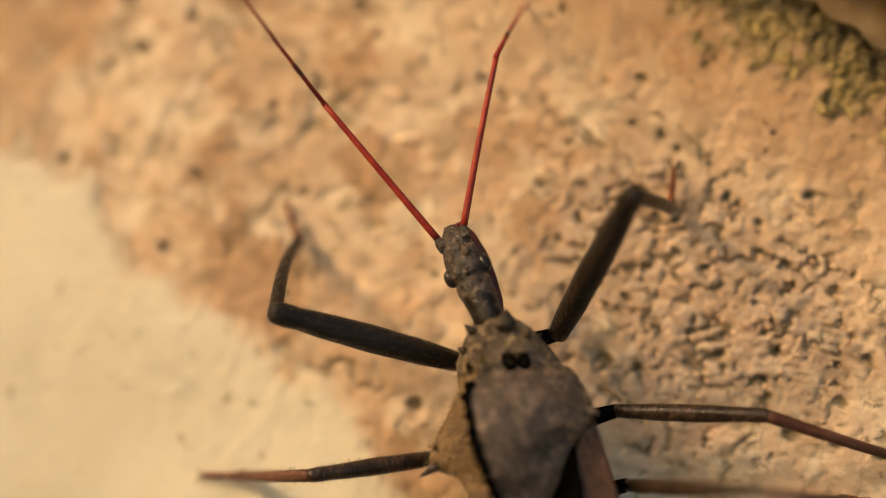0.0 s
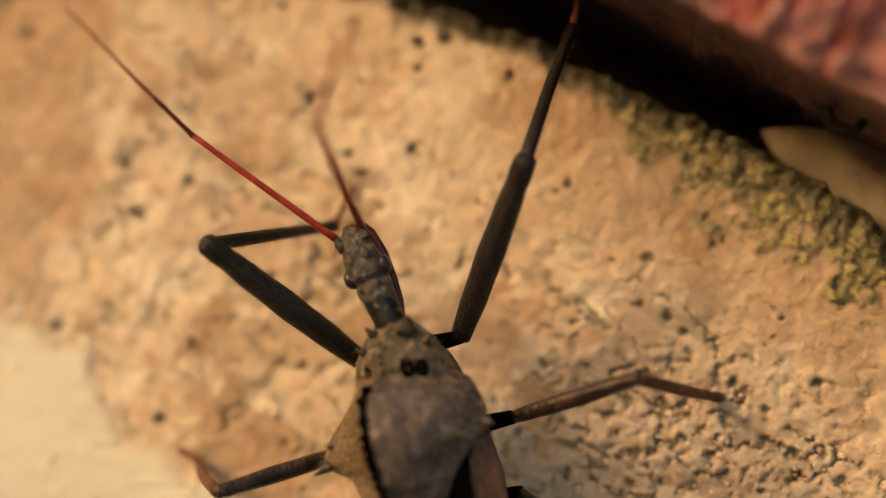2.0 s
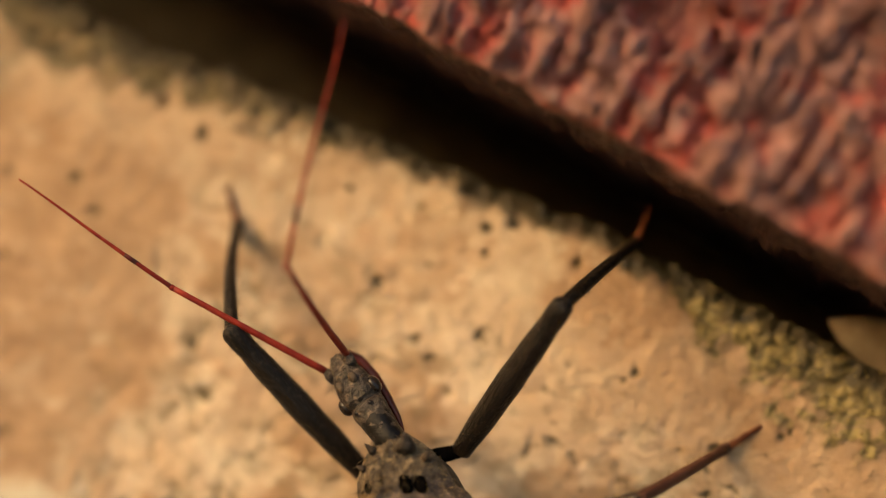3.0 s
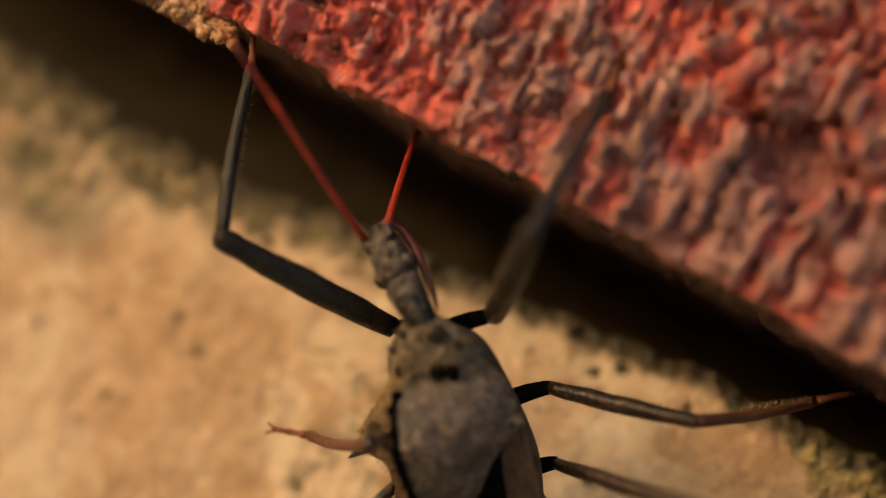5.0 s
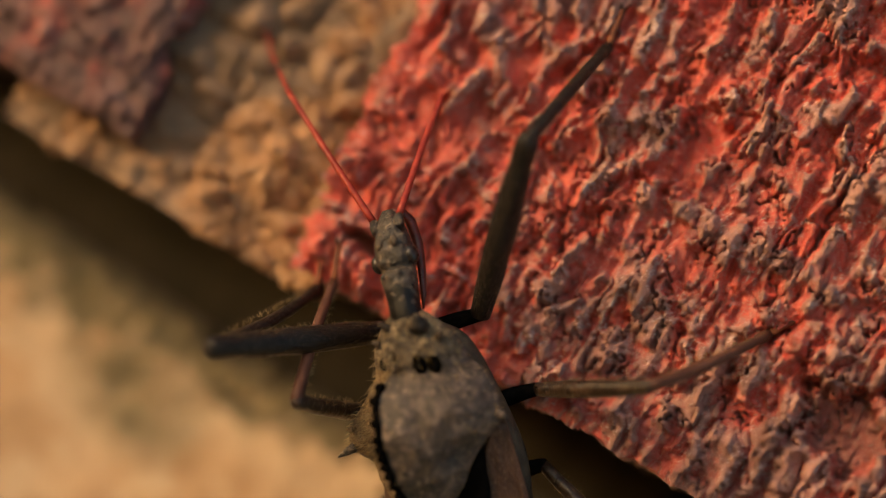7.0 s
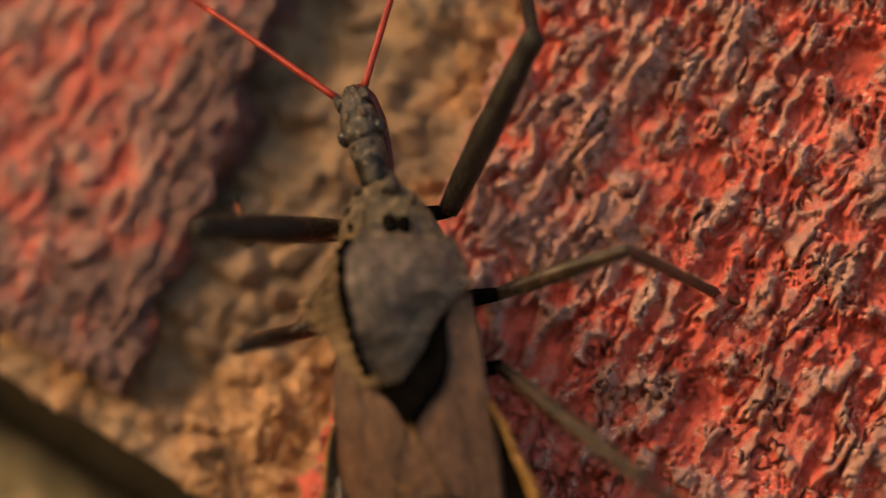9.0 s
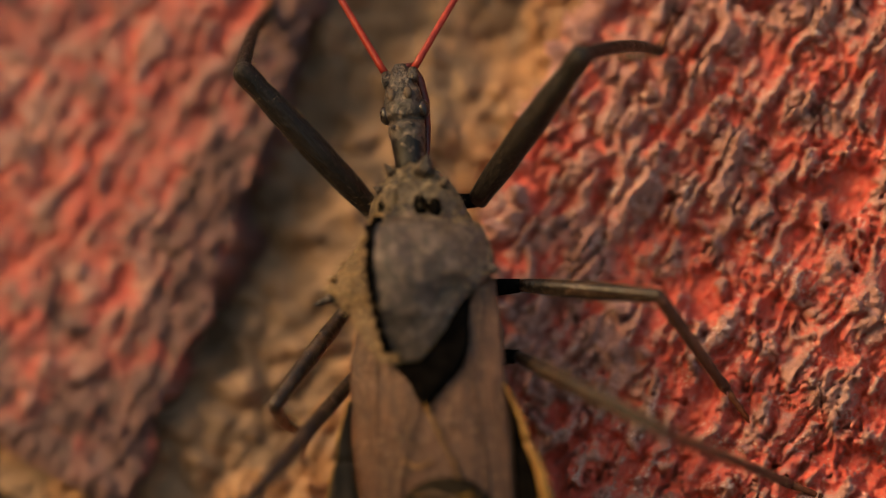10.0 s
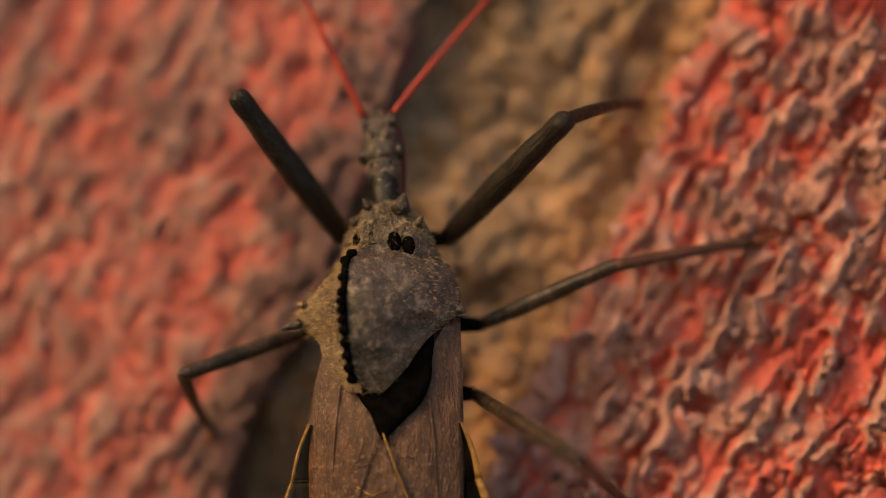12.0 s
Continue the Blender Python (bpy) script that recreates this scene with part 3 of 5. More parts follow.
def mortar_bed(parent):
    xs, zs = np.arange(-19.0, 0.4, 0.2), spaced(-1.0, 76, -1.0, 66, 0.2, 2)
    back = np.array([0.0, 0.6, 1.5, 3, 6, 12, 30])[::-1]
    v = np.concatenate([-back[:-1] - 1.1, zs])
    x, vv = np.meshgrid(xs, v)
    depth = np.where(vv < -1.01, -vv, 0)
    z = np.maximum(vv, -1.0)
    hump = fbm(x / 5, z / 6, 4, 61)
    _, gap, mark = cells(x / 0.75, z / 0.75, 63)
    _, lump_gap, lump_mark = cells(x / 2.1 + 0.5 * hump, z / 1.8, 64)
    # the joint is fuller near its foot and hollow further up
    face = FACE + 2.0 + 0.9 * step(4, 16, z) + 1.1 * hump - 0.42 * (mark * step(0, 0.35, gap)) - 0.75 * lump_mark * step(0.0, 0.5, lump_gap) + 0.3 + 1.2 * step(6, 30, z) * perlin(x / 7, z / 9, 66)
    y = face + np.where(depth > 0, depth, 0)
    pz = z + 0.7 * perlin(x / 3, x * 0, 67) * (depth > 0) + 0.5 * fbm(x / 2, depth / 3, 3, 68) * (depth > 0) + depth * 0.12
    verts = np.stack([x, y, pz], -1).reshape(-1, 3)
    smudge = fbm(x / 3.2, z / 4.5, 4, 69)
    # Darker towards the left brick's end and from about 4 to 30 mm up.
    soot_shade = step(-0.1, 0.75, np.clip((-6.4 - x) / 4.0, -0.6, 1) * 0.9 + 0.9 * smudge + 0.95 * step(3.5, 9, z) * step(30, 20, z) + 0.4 * step(20, 30, z) - 0.3 * step(6, 1, z))
    ob = link("mortar_joint", verts, grid_faces(len(v), len(xs)), M["mortar"], parent, "crumbling tan sandy mortar", floats={"soot_shade": np.clip(soot_shade, 0, 1)})
    front = np.stack([x, y, pz], -1)[(vv > -1.01) & (z < 62) & (soot_shade < 0.55)]
    rng = np.random.default_rng(5)
    chosen = front[rng.choice(len(front), min(5200, len(front)), replace=False)]
    low = chosen[:, 2] < 16
    keep = low | (rng.random(len(chosen)) < 0.55)
    chosen = chosen[keep]
    chosen = chosen[(chosen[:, 0] > -10.5 + 2.5 * perlin(chosen[:, 2] / 4, chosen[:, 0] / 4, 70)) | (chosen[:, 2] < 7)]
    crumbs("sand", chosen + (0, 0.08, 0), 0.09 + 0.28 * rng.random(len(chosen)) ** 1.5, M["sand"], parent, "orange tan sand grains", squash=0.9, uneven=0.5)
    return ob


def top_edge(x):
    """Height of the foundation's ragged upper edge."""
    return np.interp(x, [-60, -16, -4, 1, 9, 16, 21, 25, 30, 41, 46, 70], [-4.5, -5.4, -6.1, -5.9, -4.9, -4.3, -3.9, -3.2, -3.1, -2.7, -3.4, -3.5]) + 0.35 * fbm(x / 2.3, x * 0 + 3, 4, 71)


# cracked edges of old paint, and dark pits, on the foundation's face: x, z
PAINT_EDGES = [
    [(33.4, -14.5), (33.1, -13.5), (34.7, -13.2), (36.6, -13.8)], [(34.8, -14.3), (35.5, -13.8), (36.6, -13.8)], [(36.9, -12.3), (37.8, -11.3), (39.0, -11.1), (40.0, -11.5)],
    [(40.0, -11.5), (41.5, -12.2), (42.4, -13.6)], [(39.4, -19.5), (39.0, -18.7), (40.2, -18.5), (41.3, -17.8)], [(42.2, -12.7), (42.6, -12.0), (43.3, -11.7)],
    [(46.1, -13.9), (47.7, -13.8), (48.7, -13.9)], [(12.5, -24.7), (11.8, -22.9), (11.9, -21.3), (13.3, -19.4)], [(28.6, -14.7), (28.7, -13.9), (29.7, -13.3), (31.1, -13.8)],
]
PITS = [
    (43.5, -9.4, 0.17), (43.6, -10.4, 0.13), (43.4, -10.9, 0.1), (37.2, -12.1, 0.18), (38.7, -11.9, 0.36), (39.7, -12.2, 0.2), (40.4, -15.7, 0.42), (40.9, -14.8, 0.22), (34.6, -16.8, 0.35),
    (47.6, -15.6, 0.34), (48.4, -18.6, 0.4), (44.8, -13.6, 0.3), (41.4, -23.0, 0.6), (46.2, -19.9, 0.25), (46.5, -17.1, 0.22), (39.3, -7.5, 0.18), (39.0, -7.9, 0.22), (21.1, -12.4, 0.3),
    (31.4, -8.6, 0.28), (31.1, -9.2, 0.16), (23.8, -10.7, 0.34), (21.5, -5.9, 0.34), (22.1, -7.0, 0.24), (18.1, -6.5, 0.24), (14.4, -7.4, 0.24), (23.7, -4.4, 0.18), (35.1, -10.8, 0.14),
]


def line_distance(x, z, points):
    """Distance to a broken line."""
    best = np.full(x.shape, 99.0)
    for (ax, az), (bx, bz) in zip(points, points[1:]):
        dx, dz = bx - ax, bz - az
        t = np.clip(((x - ax) * dx + (z - az) * dz) / (dx * dx + dz * dz), 0, 1)
        best = np.minimum(best, np.hypot(x - ax - t * dx, z - az - t * dz))
    return best


def foundation():
    xs = spaced(-300, 300, -24, 58, 0.12, 12)
    zs = spaced(-400, -9.0, -42, -9.0, 0.12, 14)
    lip = np.linspace(0, 1, 48)[1:]
    rim = np.array([0.35, 0.9, 1.7, 2.8, 4.5, 7, 11, 18, 30])
    v = np.concatenate([zs, lip * 100 + 1000, rim + 2000])
    x, vv = np.meshgrid(xs, v)
    edge = top_edge(xs)[None] + 0 * x
    z = np.where(vv < 500, vv, np.where(vv < 1500, -9.0 + (edge + 9.0) * (vv - 1000) / 100, edge - 0.15 * (vv - 2000)))
    depth = np.where(vv > 1500, vv - 2000, 0)
    flatz = z - depth * 0.8
    near = edge - z
    # zones: bare aggregate, a paler later coat, worn patches and damp growth
    wob = fbm(x / 4, flatz / 4, 4, 81)
    fine = fbm(x / 1.3, flatz / 1.3, 4, 82)
    r = np.hypot((x - 43.5) / 8.6, (flatz + 18.4) / 6.4 + 0.1 * (x - 43.0) / 9.5)
    stone = step(1.1, 0.7, r + 0.4 * wob + 0.25 * fine)
    pale = step(-0.9, 0.9, np.interp(x, [9, 14, 16.5, 18, 21, 25, 32, 40], [-28.2, -27.6, -29.5, -30.2, -29.1, -30.4, -30.8, -36]) - flatz + 1.0 * wob + 0.35 * fine)
    _, bgap, bmark = cells(x / 4.6 + 0.5 * wob + 0.25 * fine, flatz / 3.8 + 0.25 * fine, 83)
    zone = step(-8, -12, flatz) * step(4, 12, x) * (1 - stone) * (1 - pale)
    outline = (1 - step(0.03, 0.13, bgap + 0.06 * fine)) * (bmark > 0.3) * zone * step(-0.25, 0.15, wob + 0.6 * fine)
    broken = step(-0.3, 0.1, fbm(x / 0.7, flatz / 0.7, 3, 102))
    for points in PAINT_EDGES:
        away = line_distance(x + 0.22 * fbm(x / 0.8, flatz / 0.8, 3, 103), flatz + 0.22 * fbm(x / 0.8 + 9, flatz / 0.8, 3, 104), points)
        outline = np.maximum(outline, 1.25 * step(0.2, 0.05, away) * broken)
    patchy = step(0.05, 0.4, fbm(x / 6 + 7, flatz / 5, 4, 85))
    # Brown patches; more brown left of 14 mm and along the upper right.
    worn = np.clip((0.9 * patchy * step(-9, -15, flatz) + 0.5 * (bmark > 0.72) * step(0, 0.1, bgap)) * step(44, 36, x) + 0.75 * step(11, 5, near + 2 * wob) * step(22, 32, x) + 0.55 * step(14, 2, x), 0, 1) * (1 - pale) * (1 - stone)
    # The dark band under the edge is widest at the left.
    band = np.interp(x, [-60, -16, 0, 14, 28, 33, 38, 48, 70], [5.5, 5.0, 3.2, 1.4, 1.0, 2.2, 4.0, 4.0, 3.6])
    algae = step(1.2, 0.45, near / band + 0.5 * fbm(x / 1.6, flatz / 1.6, 4, 87))
    stain = np.exp(-(((x + 8.6) / 4.2) ** 2 + ((flatz + 11.2) / 3.0) ** 2) ** 2) + 0.7 * np.exp(-(((x + 4.0) / 2.2) ** 2 + ((flatz + 8.0) / 1.2) ** 2) ** 2)
    algae = np.clip(np.maximum(algae, 0.8 * stain * (1 + 0.6 * wob)), 0, 1)
    dots, _, odd = cells(x / 2.3, flatz / 2.3, 98)
    dot = (1 - step(0.04, 0.14, dots + 0.16 * fine)) * (odd > 0.87) * (1 - pale)
    for px, pz, size in PITS:
        dot = np.maximum(dot, step(1.0, 0.6, np.hypot(x - px, flatz - pz) / size + 0.35 * fbm(x / 0.35, flatz / 0.35, 2, 105)))
    algae = np.clip(np.maximum(algae, np.maximum(0.95 * dot, 0.75 * outline)), 0, 1)
    _, pgap, pmark = cells(x / 0.45 + 0.3 * fine, flatz / 0.45, 91)
    _, big_gap, big_mark = cells(x / 1.25 + 0.4 * fine, flatz / 1.25 + 0.3 * wob, 92)
    pock = stone * (1 - step(0.02, 0.14, big_gap)) * step(0.0, 0.25, fbm(x / 1.7, flatz / 1.7, 3, 99))
    pock = np.maximum(pock, stone * step(0.38, 0.5, fbm(x / 0.8 + 3, flatz / 0.8, 4, 100)))
    algae = np.clip(np.maximum(algae, 0.85 * pock), 0, 1)
    mottle = step(0.2, 0.5, fbm(x / 1.7, flatz / 1.4, 4, 101)) * zone
    algae = np.clip(np.maximum(algae, 0.34 * mottle), 0, 1)
    _, crust_gap, crust_mark = cells(x / 0.6 + 0.5 * fine, flatz / 0.6 + 0.3 * wob, 106)
    lichen = step(0.25, 0.6, algae) * step(28.5, 31, x + 1.5 * wob) * step(5.2, 4.2, near + 0.6 * fine) * (depth < 1.5)
    tone = np.where(big_gap > 0.1, big_mark, pmark) * 0.6 + 0.4 * pmark
    chips = step(0.0, 0.08, bgap) * (bmark - 0.5) * 0.16
    h = 0.06 * (1 - 0.6 * pale) * fbm(x / 2.2, flatz / 2.2, 4, 93) + 0.055 * (1 - 0.7 * pale) * fbm(x / 0.8, flatz / 0.6, 3, 94) + 0.3 * fbm(x / 14, flatz / 14, 2, 95)
    tone = np.where(lichen > 0.4, crust_mark, tone)
    h = h - 0.28 * pock + lichen * ((0.06 + 0.07 * crust_mark) * step(0.0, 0.2, crust_gap) + 0.05 * fine)
    h = h + chips * zone - 0.15 * outline + 0.18 * pale - 0.25 * dot
    h = h + stone * (-0.17 + 0.08 * (pmark + 0.2) * step(0.0, 0.35, pgap) + 0.12 * (big_mark + 0.1) * step(0, 0.3, big_gap)) + 0.3 * algae * (near < 5) * fbm(x / 0.7, flatz / 0.7, 3, 97)
    roll = np.clip(1 - near / 1.2, 0, 1) ** 2 * (depth == 0)
    y = -h + 0.7 * roll + np.where(depth > 0, 0.7 + depth, 0)
    # Shade painted on the lip inside the gap; a sooty line along its edge.
    soot_shade = step(0.5, 2.2, depth) + (depth == 0) * step(1.7, 0.2, near + 0.6 * fine) * 0.8
    verts = np.stack([x, y, z], -1).reshape(-1, 3)
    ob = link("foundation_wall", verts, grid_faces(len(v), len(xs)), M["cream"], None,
              floats={"tone": tone, "lichen": lichen * (0.25 + 0.75 * step(0.03, 0.14, crust_gap)), "stone": stone, "pale": pale, "worn": worn, "algae": algae, "soot_shade": np.clip(soot_shade, 0, 1)})
    tagged(ob, "peeling cream-painted masonry foundation with bare aggregate and lichen", "wall", kind="structure")
    surface = np.stack([x, y, z], -1)
    rng = np.random.default_rng(8)
    spots = surface[(stone > 0.6) & (depth == 0)]
    spots = spots[rng.choice(len(spots), min(900, len(spots)), replace=False)]
    crumbs("aggregate", spots + (0, 0.05, 0), rng.uniform(0.08, 0.2, len(spots)), M["pebble"], ob, "tan and grey exposed aggregate grains", seed=9, squash=0.45)
    damp = surface[(algae > 0.6) & (depth < 0.6) & (near < 4.5) & (x > 29) & (x < 62)]
    damp = damp[rng.choice(len(damp), min(260, len(damp)), replace=False)]
    crumbs("lichen", damp + (0, 0.02, 0), rng.uniform(0.04, 0.1, len(damp)), M["lichen"], ob, "yellow green crusty lichen along the ragged edge", seed=10, squash=0.35, uneven=0.5)
    return ob


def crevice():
    """A near-black sheet at the back of the gap under the bricks, the shade there put into its colour."""
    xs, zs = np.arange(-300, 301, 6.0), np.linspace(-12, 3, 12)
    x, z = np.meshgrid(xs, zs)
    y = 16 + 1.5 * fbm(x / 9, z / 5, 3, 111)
    ob = link("crevice_shade", np.stack([x, y, z], -1).reshape(-1, 3), grid_faces(len(zs), len(xs)), M["near_black"])
    return tagged(ob, "near-black sheet behind the gap, standing for its deep shade", "crevice", kind="structure")


def build_wall():
    wall = new("wall_brick")
    tagged(wall, "old brick wall with flaking red paint and sandy joints", "wall", kind="structure")
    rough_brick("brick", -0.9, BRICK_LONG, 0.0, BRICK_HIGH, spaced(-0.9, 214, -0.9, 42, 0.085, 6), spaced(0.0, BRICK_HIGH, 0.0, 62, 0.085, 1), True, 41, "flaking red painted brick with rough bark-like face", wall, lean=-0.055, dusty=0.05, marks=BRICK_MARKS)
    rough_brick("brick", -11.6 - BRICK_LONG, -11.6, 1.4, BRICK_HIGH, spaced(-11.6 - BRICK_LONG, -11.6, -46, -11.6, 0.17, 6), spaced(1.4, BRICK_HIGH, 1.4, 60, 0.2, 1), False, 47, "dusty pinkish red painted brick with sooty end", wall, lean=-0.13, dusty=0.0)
    mortar_bed(wall)
    mesh = plain_brick_mesh()
    for course in range(1, 5):
        for k in range(-2, 2):
            ob = new("brick", mesh)
            ob.parent = wall
            shift = 114.0 if course % 2 else 0
            ob.matrix_basis = pose((k * 228 + 107 + shift) * MM, (FACE + BRICK_DEEP / 2) * MM, (course * 75 + 33.0) * MM)
    backing = bmesh.new()
    bmesh.ops.create_cube(backing, size=1)
    for vert in backing.verts:
        vert.co = Vector((vert.co.x * 560, FACE + 8 + (vert.co.y + 0.5) * 90, 66 + (vert.co.z + 0.5) * 316))
    part("mortar_bed", backing, M["mortar"], wall, size=1.0)


def paint_smear(wall):
    """A lumpy smear of old cream paint bridging the gap above the lichen."""
    bm = bmesh.new()
    steps = [i / 40 for i in range(41)]
    path = [(38.2 + 36 * t, 2.8 + 0.3 * math.sin(9 * t), -1.8 + 0.4 * math.sin(14 * t)) for t in steps]
    ring_tube(bm, path, [2.0 * min(1.0, (t * 7 + 0.01)) ** 0.6 for t in steps], 30)
    for vert in bm.verts:
        p = vert.co.copy()
        lump = 0.7 * noise.noise(p * 0.35) + 0.35 * noise.noise(p * 0.9) + 0.12 * noise.noise(p * 2.4)
        vert.co += Vector((0, -0.5 * lump, 0.9 * lump))
    return part("paint_smear", bm, M["smear"], wall, "lumpy cream paint smear lodged in the crevice", size=1.0)


# A near-black curl below the brick's lower edge.
def dark_strand():
    bm = bmesh.new()
    path = [(39.5, -3.0, 0.6), (40.6, -4.5, -0.2), (41.6, -5.2, -0.9), (42.5, -5.0, -0.7), (42.7, -4.6, 0.1), (42.1, -4.4, 0.4)]
    ring_tube(bm, path, [0.3, 0.34, 0.3, 0.28, 0.24, 0.12], 8, up=(0, 1, 0))
    ob = part("dark_strand", bm, M["near_black"], None, size=1.0)
    return tagged(ob, "curled black strand hanging under the brick", "plant debris")


paint_smear(foundation())
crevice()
build_wall()
dark_strand()
ground = link("ground", [(-40000, -60000, -400), (40000, -60000, -400), (40000, 200, -400), (-40000, 200, -400)], [(0, 1, 2, 3)], M["earth"], smooth=False)
tagged(ground, "bare dry earth at the foot of the wall", "ground", kind="structure")

# ---- the bug ----
bug = new("wheel_bug")
tagged(bug, "dusty dark brown wheel bug with red antennae and cogged crest", "insect")


def build_head():
    def dents(p):
        groove = -0.16 * math.exp(-(((p.y - 2.75) / 0.16) ** 2)) if p.z > 0 else 0
        rough = 0.1 * noise.noise(p * 2.6) + 0.06 * noise.noise(p * 6)
        return Vector((0.6 * rough, 0, groove + rough))

    rows = smooth_stations([(-0.4, 0.62, 0.5, -0.65), (0.3, 0.78, 0.68, -0.8), (1.4, 0.88, 0.85, -0.9), (2.3, 1.0, 0.95, -0.95), (2.75, 0.98, 0.8, -0.95), (3.2, 1.12, 0.92, -0.95), (3.8, 1.08, 0.95, -0.9), (4.7, 0.9, 0.85, -0.8), (5.5, 0.66, 0.6, -0.62), (6.1, 0.3, 0.28, -0.4)], 6)
    head = part("head", shell(rows, 22, 2.2, dents), M["head"], bug, "long narrow black-brown head")
    rows = smooth_stations([(-0.5, 0.68, 0.58, -0.72), (0.2, 0.84, 0.75, -0.87), (0.8, 0.84, 0.8, -0.9), (1.6, 0.9, 0.9, -0.93), (1.9, 0.85, 0.85, -0.9), (2.15, 0.7, 0.7, -0.8)], 5)
    part("neck", shell(rows, 22, 2.2), M["wart"], head, "smooth black neck")
    for s in (-1, 1):
        bm = bmesh.new()
        ball(bm, (s * 1.02, 3.3, 0.1), 0.48, (0.75, 1.1, 1), 3)
        part("eye", bm, M["eye"], head, "glossy dark round eye")
        bm = bmesh.new()
        ball(bm, (s * 0.5, 2.3, 0.86), 0.13, divisions=2)
        part("ocellus", bm, M["eye"], head)
        bm = bmesh.new()
        ring_tube(bm, [(s * 0.6, 4.9, 0.3), (s * 0.72, 5.3, 0.34), (s * 0.78, 5.65, 0.3)], [0.36, 0.32, 0.22], 10)
        part("antenna_socket", bm, M["head"], head)
        bm = bmesh.new()
        ball(bm, (s * 0.45, 4.1, 0.85), 0.26, (1, 1.4, 0.7), 2)
        part("brow", bm, M["shell"], head, "pale lump on the brow")
    bm = bmesh.new()
    ring_tube(bm, [(0.15, 6.0, -0.2), (0.45, 6.15, -0.6), (0.75, 5.5, -1.1), (0.92, 4.2, -1.2), (0.9, 2.8, -1.1), (0.8, 1.4, -1.0), (0.65, 0.5, -0.9)], [0.22, 0.28, 0.3, 0.28, 0.24, 0.17, 0.06], 10, up=(1, 0, 0))
    part("beak", bm, M["beak"], head, "curved dark red beak folded under the head")
    return head


# the shield, station by station: y; left edge; foot of the crest; crest rim (x, z); right edge (x, z); depth below
SHIELD = [
    (0.25, -1.0, -0.3, 0.0, 0.75, 1.0, -0.1, 0.8),
    (-0.5, -1.75, -0.4, -0.1, 1.1, 1.75, -0.2, 1.2),
    (-1.6, -2.4, -0.7, -0.3, 1.55, 2.45, -0.2, 1.8),
    (-2.4, -2.6, -1.1, -1.1, 1.6, 2.7, -0.2, 1.8),
    (-2.9, -2.7, -1.2, -1.55, 2.1, 2.9, -0.1, 1.8),
    (-3.5, -3.1, -1.2, -1.8, 2.95, 3.55, 0.0, 1.7),
    (-4.8, -4.3, -1.0, -1.75, 3.7, 4.0, 0.2, 1.4),
    (-5.5, -4.85, -0.95, -1.78, 3.9, 4.05, 0.4, 1.1),
    (-6.1, -5.1, -0.9, -1.75, 3.95, 4.0, 0.7, 0.8),
    (-6.7, -4.95, -0.9, -1.7, 3.95, 3.3, 1.15, 0.6),
    (-7.4, -3.8, -0.9, -1.65, 3.85, 2.55, 1.55, 0.5),
    (-8.2, -3.4, -0.9, -1.6, 3.6, 1.9, 1.85, 0.5),
    (-9.0, -3.0, -0.9, -1.52, 3.25, 1.4, 2.0, 0.5),
    (-9.7, -2.5, -0.85, -1.4, 2.85, 0.75, 2.1, 0.4),
    (-10.4, -1.8, -0.4, -0.6, 2.5, 0.1, 2.25, 0.3),
]


def shield_point(row, t):
    """A point of the section at one station: t from 0 at the left edge over the crest (0.5) to 1 at the right edge."""
    y, xl, xb, xr, zr, xe, ze, deep = row
    foot = 1.45 - 0.16 * max(0.0, y + 1.5) ** 2 * 2.0 + 0.075 * max(0.0, -y - 3)
    foot = min(foot, zr)
    low = float(np.interp(-y, (0, 3.5, 6.7, 7.4, 8.2, 9, 10.3), (-0.2, -0.1, 0.4, 0.95, 1.6, 1.95, 2.25)))
    if t < 0.35:
        u = t / 0.35
        p = Vector((xl + (xb - xl) * u, y, low + (foot - low) * math.sin(u * math.pi / 2) ** 0.8))
    elif t < 0.5:
        u = (t - 0.35) / 0.15
        p = Vector((xb + (xr - xb) * u, y, foot + (zr - foot) * u))
    else:
        u = (t - 0.5) / 0.5
        p = Vector((xr + (xe - xr) * u ** 0.9, y, ze + (zr - ze) * (1 - u ** 1.9) ** float(np.interp(-y, (1.6, 4.0), (0.55, 1.0)))))
        hump = math.exp(-(((u - 0.72) / 0.2) ** 2)) * math.exp(-(((y + 4.6) / 1.0) ** 2)) * 0.5
        hollow = math.exp(-(((u - 0.68) / 0.14) ** 2)) * math.exp(-(((y + 7.0) / 0.8) ** 2)) * 0.6
        p.z += hump - hollow
    soft = 0.13 * noise.noise(p * 0.9) + 0.06 * noise.noise(p * 2.7) + 0.03 * noise.noise(p * 6)
    collar = math.exp(-(((y + 1.7) / 1.1) ** 2)) * (0.12 * noise.noise(p * 2.2) + 0.08 * noise.noise(p * 5))
    return p + Vector((0.4 * soft, 0, soft + collar))


